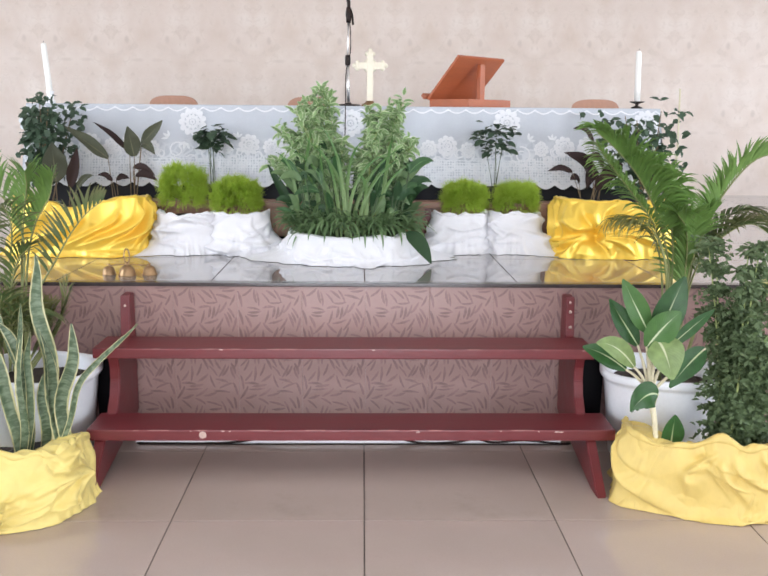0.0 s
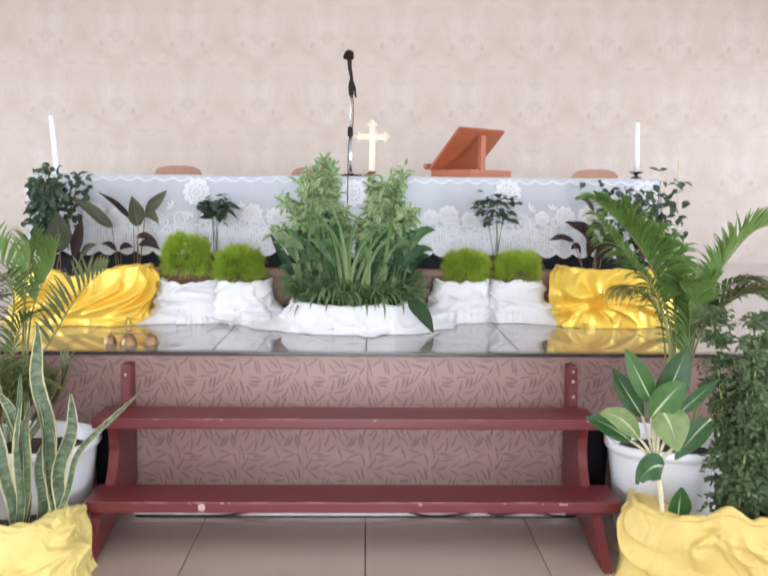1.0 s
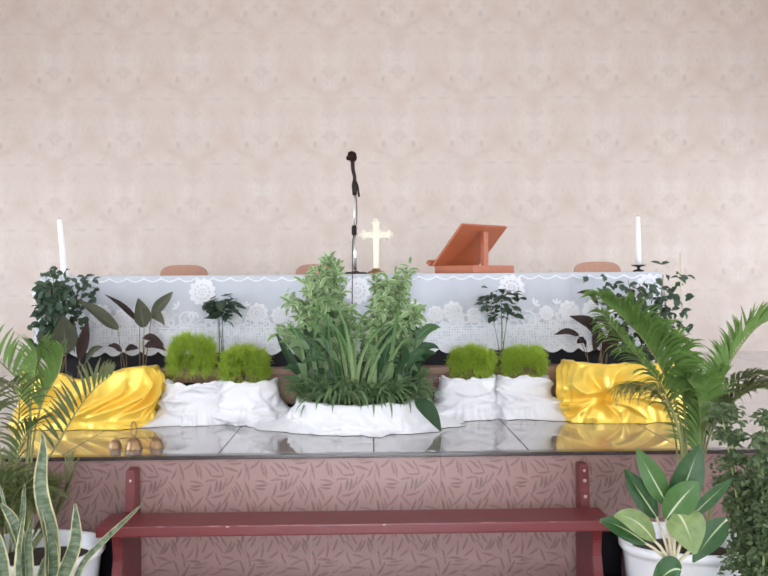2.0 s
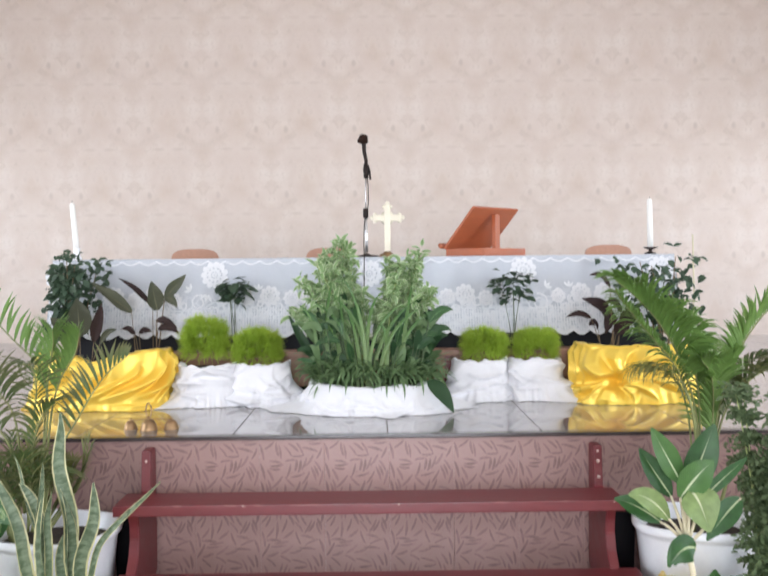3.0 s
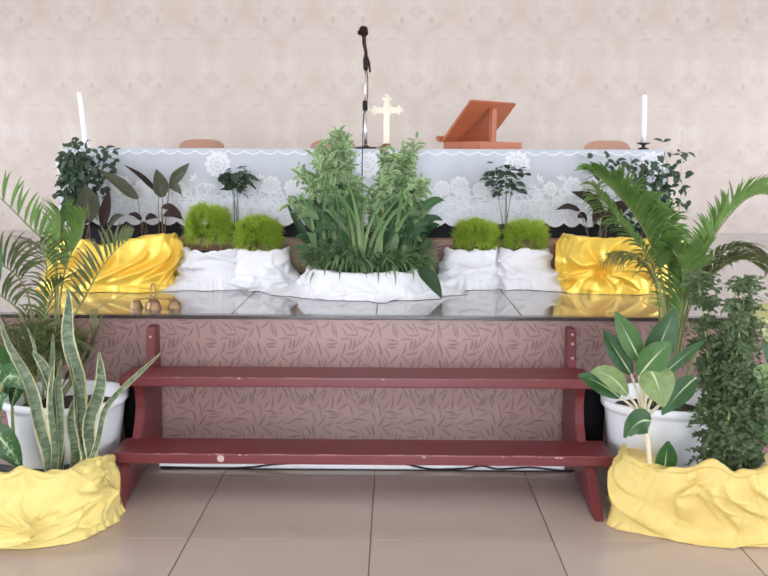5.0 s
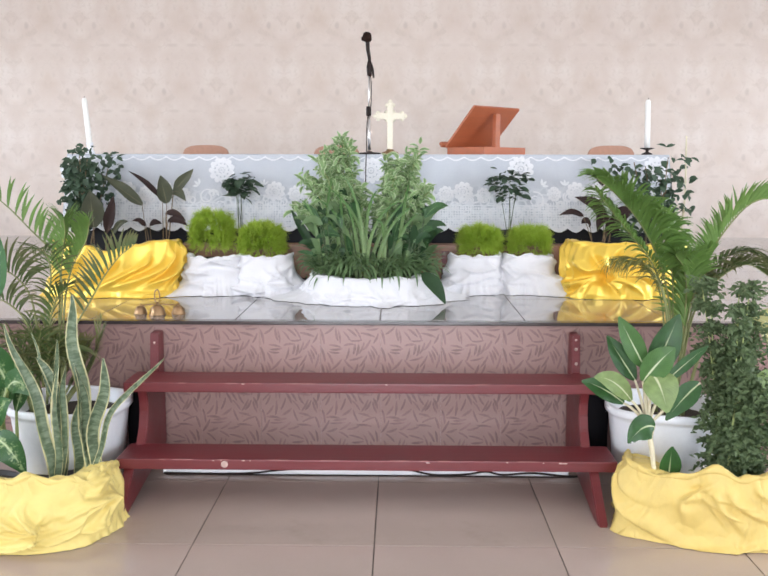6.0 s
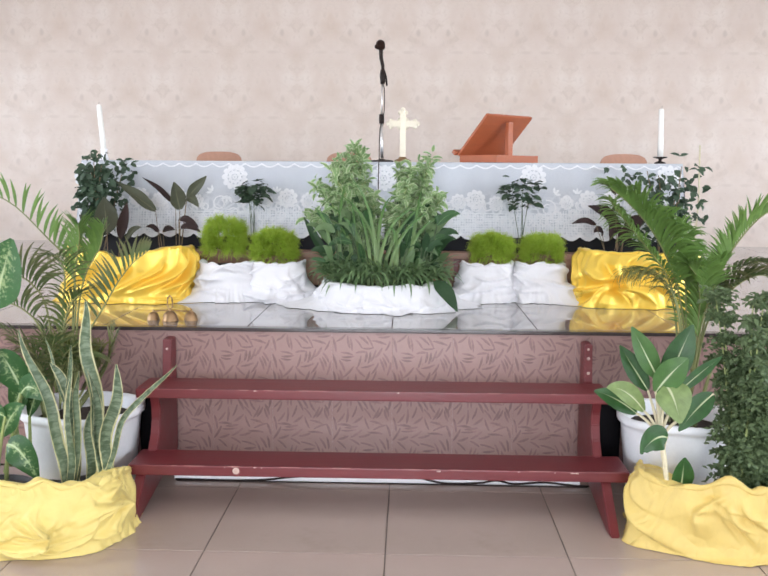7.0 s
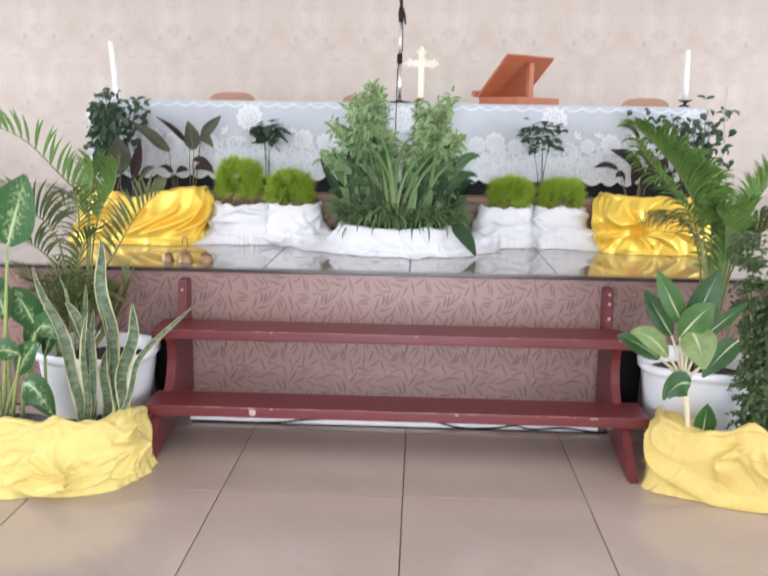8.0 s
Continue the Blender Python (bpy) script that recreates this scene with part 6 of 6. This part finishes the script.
def tall_aralia(x, y, z1, rx, seed, dense=9, stake=False, lean=0.0):
    top = thing("aralia", "dark bushy aralia rising from satin wrapped pot", "plant", (x, y, PLATFORM), group="aralias")
    inner_pot(top, (0, 0, 0), 0.07, 0.22)
    rng = random.Random(seed)
    bm = bmesh.new()
    for k in range(6):
        pts = arc((rng.uniform(-0.03, 0.03), rng.uniform(-0.03, 0.03), 0.19), round_way(rng.uniform(0, 6.28), radians(rng.uniform(74, 88))) + Vector((lean, 0, 0)), (z1 - PLATFORM - 0.2) * rng.uniform(0.7, 1.0), rng.uniform(-5, 12), 9)
        part("stem", tube_mesh(pts, 0.005, 0.002, 6), STEM_BROWN, top)
        for p in pts[3:]:
            for _ in range(dense):
                q = p + Vector((rng.gauss(0, rx * 0.46), rng.gauss(0, rx * 0.38), rng.gauss(0, 0.025)))
                for _ in range(2):
                    way = round_way(rng.uniform(0, 6.28), radians(rng.uniform(-50, 30)))
                    blade(bm, arc(q, way, rng.uniform(0.028, 0.052), rng.uniform(10, 80), 3), rng.uniform(0.021, 0.036), (rng.uniform(-0.4, 0.4), -0.6, 0.8), "oval", 2, 0.3)
    part("crown", bm, ARALIA, top, "dark ruffled leaves")
    if stake:
        part("stake", tube_mesh([(0.135, -0.06, 0.18), (0.147, -0.07, 0.5), (0.140, -0.07, z1 - PLATFORM + 0.08)], 0.005, 0.004, 6), STEM_CREAM, top, "thin pale stake")


tall_aralia(-1.555, 0.98, 1.37, 0.076, 51)
tall_aralia(1.365, 0.98, 1.31, 0.145, 52, 5, True, 0.05)


def calathea(x, y, rows, mat, label):
    """rows: start x, then base and tip (x, height over the platform), width and bow of each leaf."""
    top = thing("calathea", label, "plant", (x, y, PLATFORM), group="calatheas")
    inner_pot(top, (0, 0, 0), 0.07, 0.21)
    for k, (sx, bx, bz, tx, tz, w, sag) in enumerate(rows):
        dy = 0.02 * math.sin(2.3 * k)
        leaf_to(top, (bx, dy, bz), (tx, dy - 0.03, tz), w * (1.25 if mat == PURPLE_LEAF else 1.1), sag, PURPLE_LEAF if k in (1, 5, 6, 7, 8) else mat, "lance", start=(sx, dy * 0.5, 0.18), stalk_mat=STEM_BROWN, face=(0.1, -0.8, 0.5), thick=0.0024, fold=0.4, wave=0.15, twist=0.5)
    return top


calathea(-1.16, 0.93, ((-0.05, -0.07, 0.435, -0.26, 0.585, 0.062, 0.0), (0.03, 0.03, 0.465, -0.13, 0.605, 0.030, 0.01), (0.05, 0.06, 0.445, 0.04, 0.585, 0.074, 0.0), (0.05, 0.09, 0.50, 0.20, 0.615, 0.052, 0.0), (0.05, 0.09, 0.50, 0.16, 0.455, 0.045, 0.02),
                       (-0.03, -0.05, 0.33, -0.11, 0.355, 0.032, 0.01), (-0.03, -0.04, 0.33, 0.03, 0.34, 0.03, 0.01), (0.05, 0.05, 0.39, 0.16, 0.355, 0.032, 0.02), (0.04, 0.06, 0.35, 0.17, 0.33, 0.035, 0.02)), CALATHEA, "olive long-stalked calathea with striped leaves")
calathea(-1.42, 0.80, ((-0.02, -0.02, 0.33, -0.02, 0.51, 0.107, 0.0), (0.03, 0.04, 0.30, 0.09, 0.485, 0.05, 0.0), (-0.04, -0.07, 0.30, -0.14, 0.42, 0.06, 0.02), (0.03, 0.07, 0.29, 0.16, 0.36, 0.03, 0.02)), CALATHEA, "broad grey-green calathea in satin wrapped pot")
calathea(1.10, 0.93, ((-0.02, -0.09, 0.385, -0.215, 0.389, 0.034, 0.012), (0.0, 0.034, 0.356, -0.137, 0.478, 0.075, 0.015), (0.02, 0.000, 0.535, -0.107, 0.591, 0.034, 0.022), (0.02, 0.03, 0.395, -0.020, 0.306, 0.050, 0.020), (0.03, 0.06, 0.34, 0.15, 0.42, 0.06, 0.02),
                      (0.01, 0.03, 0.30, 0.10, 0.36, 0.06, 0.02), (-0.03, -0.05, 0.33, -0.10, 0.345, 0.040, 0.015), (0.04, 0.06, 0.41, -0.03, 0.455, 0.045, 0.02)), PURPLE_LEAF, "dark purple-brown calathea in satin wrapped pot")


def altar_bells():
    top = thing("altar_bells", "cluster of small brass altar bells with a loop handle", "bell", (-0.955, 0.17, PLATFORM))
    for dx, dy, s in ((-0.080, 0.0, 0.78), (0.0, -0.025, 0.98), (0.084, 0.0, 0.84)):
        bm = bmesh.new()
        lathe(bm, [(0.0, 0.044 * s), (0.012 * s, 0.043 * s), (0.022 * s, 0.037 * s), (0.029 * s, 0.026 * s), (0.032 * s, 0.013 * s), (0.036 * s, 0.003 * s), (0.036 * s, 0.0), (0.033 * s, 0.0), (0.029 * s, 0.013 * s), (0, 0.036 * s)], (dx, dy, 0.0), 28)
        bell = part("bell", bm, BRASS, top)
        bm = bmesh.new()
        lathe(bm, [(0, 0.056 * s), (0.005 * s, 0.055 * s), (0.007 * s, 0.051 * s), (0.004 * s, 0.047 * s), (0.006 * s, 0.042 * s)], (dx, dy, 0.0), 14)
        part("crown_knob", bm, BRASS, bell)
    bm = bmesh.new()
    tube(bm, [(-0.078, 0.012, 0.034), (-0.04, 0.012, 0.038), (0, 0.0, 0.040), (0.04, 0.012, 0.038), (0.082, 0.012, 0.036)], 0.003, 8)
    part("yoke", bm, BRASS, top)
    bm = bmesh.new()
    tube(bm, [(0.011 * math.sin(a), -0.025, 0.078 - 0.030 * math.cos(a)) for a in [2 * math.pi * i / 20 for i in range(21)]], 0.003, 8)
    part("loop_handle", bm, BRASS, top)


altar_bells()


# ---------------------------------------------------------------- tiles
def tile_mesh(name, w, d, h, mat):
    bm = boxed(-w / 2, w / 2, -d / 2, d / 2, -h, 0, bevel=0.0015)
    return finish(name, bm, mat, False)


def lay(mesh, name, parent, x, y, z):
    ob = new(name, mesh)
    ob.parent = parent
    ob.location = (x, y, z)


PITCH = 0.6
hall_tile = tile_mesh("floor_tile", PITCH - 0.004, PITCH - 0.004, 0.004, FLOOR_TILE)
rest = bmesh.new()
for i in range(-8, 8):
    for j in range(0, 15):
        x, y = (i + 0.5) * PITCH, -0.221 - (j - 0.5) * PITCH
        if abs(x) > HALF_WIDTH + 0.2 or y - 0.3 < FRONT:
            continue
        x0, x1, y0, y1 = max(x - 0.298, -HALF_WIDTH), min(x + 0.298, HALF_WIDTH), y - 0.298, min(y + 0.298, 0.0)
        if -5 < i < 4 and 0 < j < 6:
            lay(hall_tile, "floor_tile", floor, x, y, 0.0)
        else:
            box(rest, x0, x1, y0, y1, -0.004, 0.0)
tagged(part("floor_tiles", rest, FLOOR_TILE, floor, smooth=False), kind="stuff")

stage_tile = tile_mesh("platform_tile", PITCH - 0.004, PITCH - 0.004, 0.008, STAGE_TILE)
rest = bmesh.new()
for i in range(-8, 8):
    for j in range(0, 8):
        x, y = (i + 0.5) * PITCH, 0.032 + (j + 0.5) * PITCH
        x0, x1, y0, y1 = max(x - 0.298, -HALF_WIDTH), min(x + 0.298, HALF_WIDTH), y - 0.298, min(y + 0.298, BACK)
        if y0 > BACK:
            continue
        if -5 < i < 4 and j < 5:
            lay(stage_tile, "platform_tile", platform, x, y, PLATFORM)
        else:
            box(rest, x0, x1, y0, y1, PLATFORM - 0.008, PLATFORM)
tagged(part("platform_tiles", rest, STAGE_TILE, platform, smooth=False), kind="stuff")
nosing = boxed(-HALF_WIDTH, HALF_WIDTH, -0.012, 0.028, PLATFORM - 0.015, PLATFORM, bevel=0.003)
part("nosing", nosing, GRANITE, platform, "dark granite edge strip", smooth=False)


def riser_tile_mesh(seed):
    """Wall tile, 25 x 58 cm, with a print of slender strokes, many of them meeting end to end at an angle."""
    w, h = 0.2497, 0.5830
    bm = boxed(-w / 2, w / 2, -0.009, 0.0, -h, 0.0, bevel=0.0012)
    rng = random.Random(seed)
    placed = []

    def stroke(x, z, a, ln, mate=None):
        """A stroke from one end on, if it keeps clear of the others; gives its far end."""
        c, n = math.cos(a), math.sin(a)
        marks = [(x + ln * k * c, z + ln * k * n) for k in (0.1, 0.35, 0.6, 0.85, 1.0)]
        if any(abs(p[0]) > 0.122 or not -0.577 < p[1] < -0.004 for p in marks):
            return None
        for other in placed:
            if other is not mate and min(math.hypot(p[0] - q[0], p[1] - q[1]) for p in marks for q in other) < 0.0098:
                return None
        placed.append(marks)
        wd = rng.uniform(0.0042, 0.0058)
        ring = []
        for i in range(12):
            t = 2 * math.pi * i / 12
            u, v = ln * (0.5 + 0.5 * math.cos(t)), wd * math.sin(t) + 0.003 * math.cos(t) ** 2
            ring.append(bm.verts.new((x + u * c - v * n, -0.0096 - 0.00004 * (len(placed) % 3), z + u * n + v * c)))
        f = bm.faces.new(ring)
        f.normal_update()
        if f.normal.y > 0:
            f.normal_flip()
        f.material_index = 1
        return marks[-1]

    for _ in range(5200):
        a = radians(rng.choice((8, 78, 102, 172, 72, 108, 40, 140, 58, 122)) + rng.uniform(-9, 9))
        end = stroke(rng.uniform(-0.12, 0.12), rng.uniform(-0.575, -0.005), a, rng.uniform(0.048, 0.068))
        if end and rng.random() < 0.65:
            turn = rng.choice((-1, 1)) * radians(rng.uniform(75, 130))
            stroke(end[0] + 0.004 * math.cos(a + turn), end[1] + 0.004 * math.sin(a + turn), a + turn, rng.uniform(0.040, 0.060), placed[-1])
    return finish("riser_tile", bm, [RISER_TILE, RISER_LEAF], False)


riser = riser_tile_mesh(15)
for i in range(-18, 19):
    x = 0.005 + 0.125 + 0.25 * i
    if abs(x) < HALF_WIDTH - 0.1:
        lay(riser, "riser_tile", platform, x, 0.0115, PLATFORM - 0.0155)
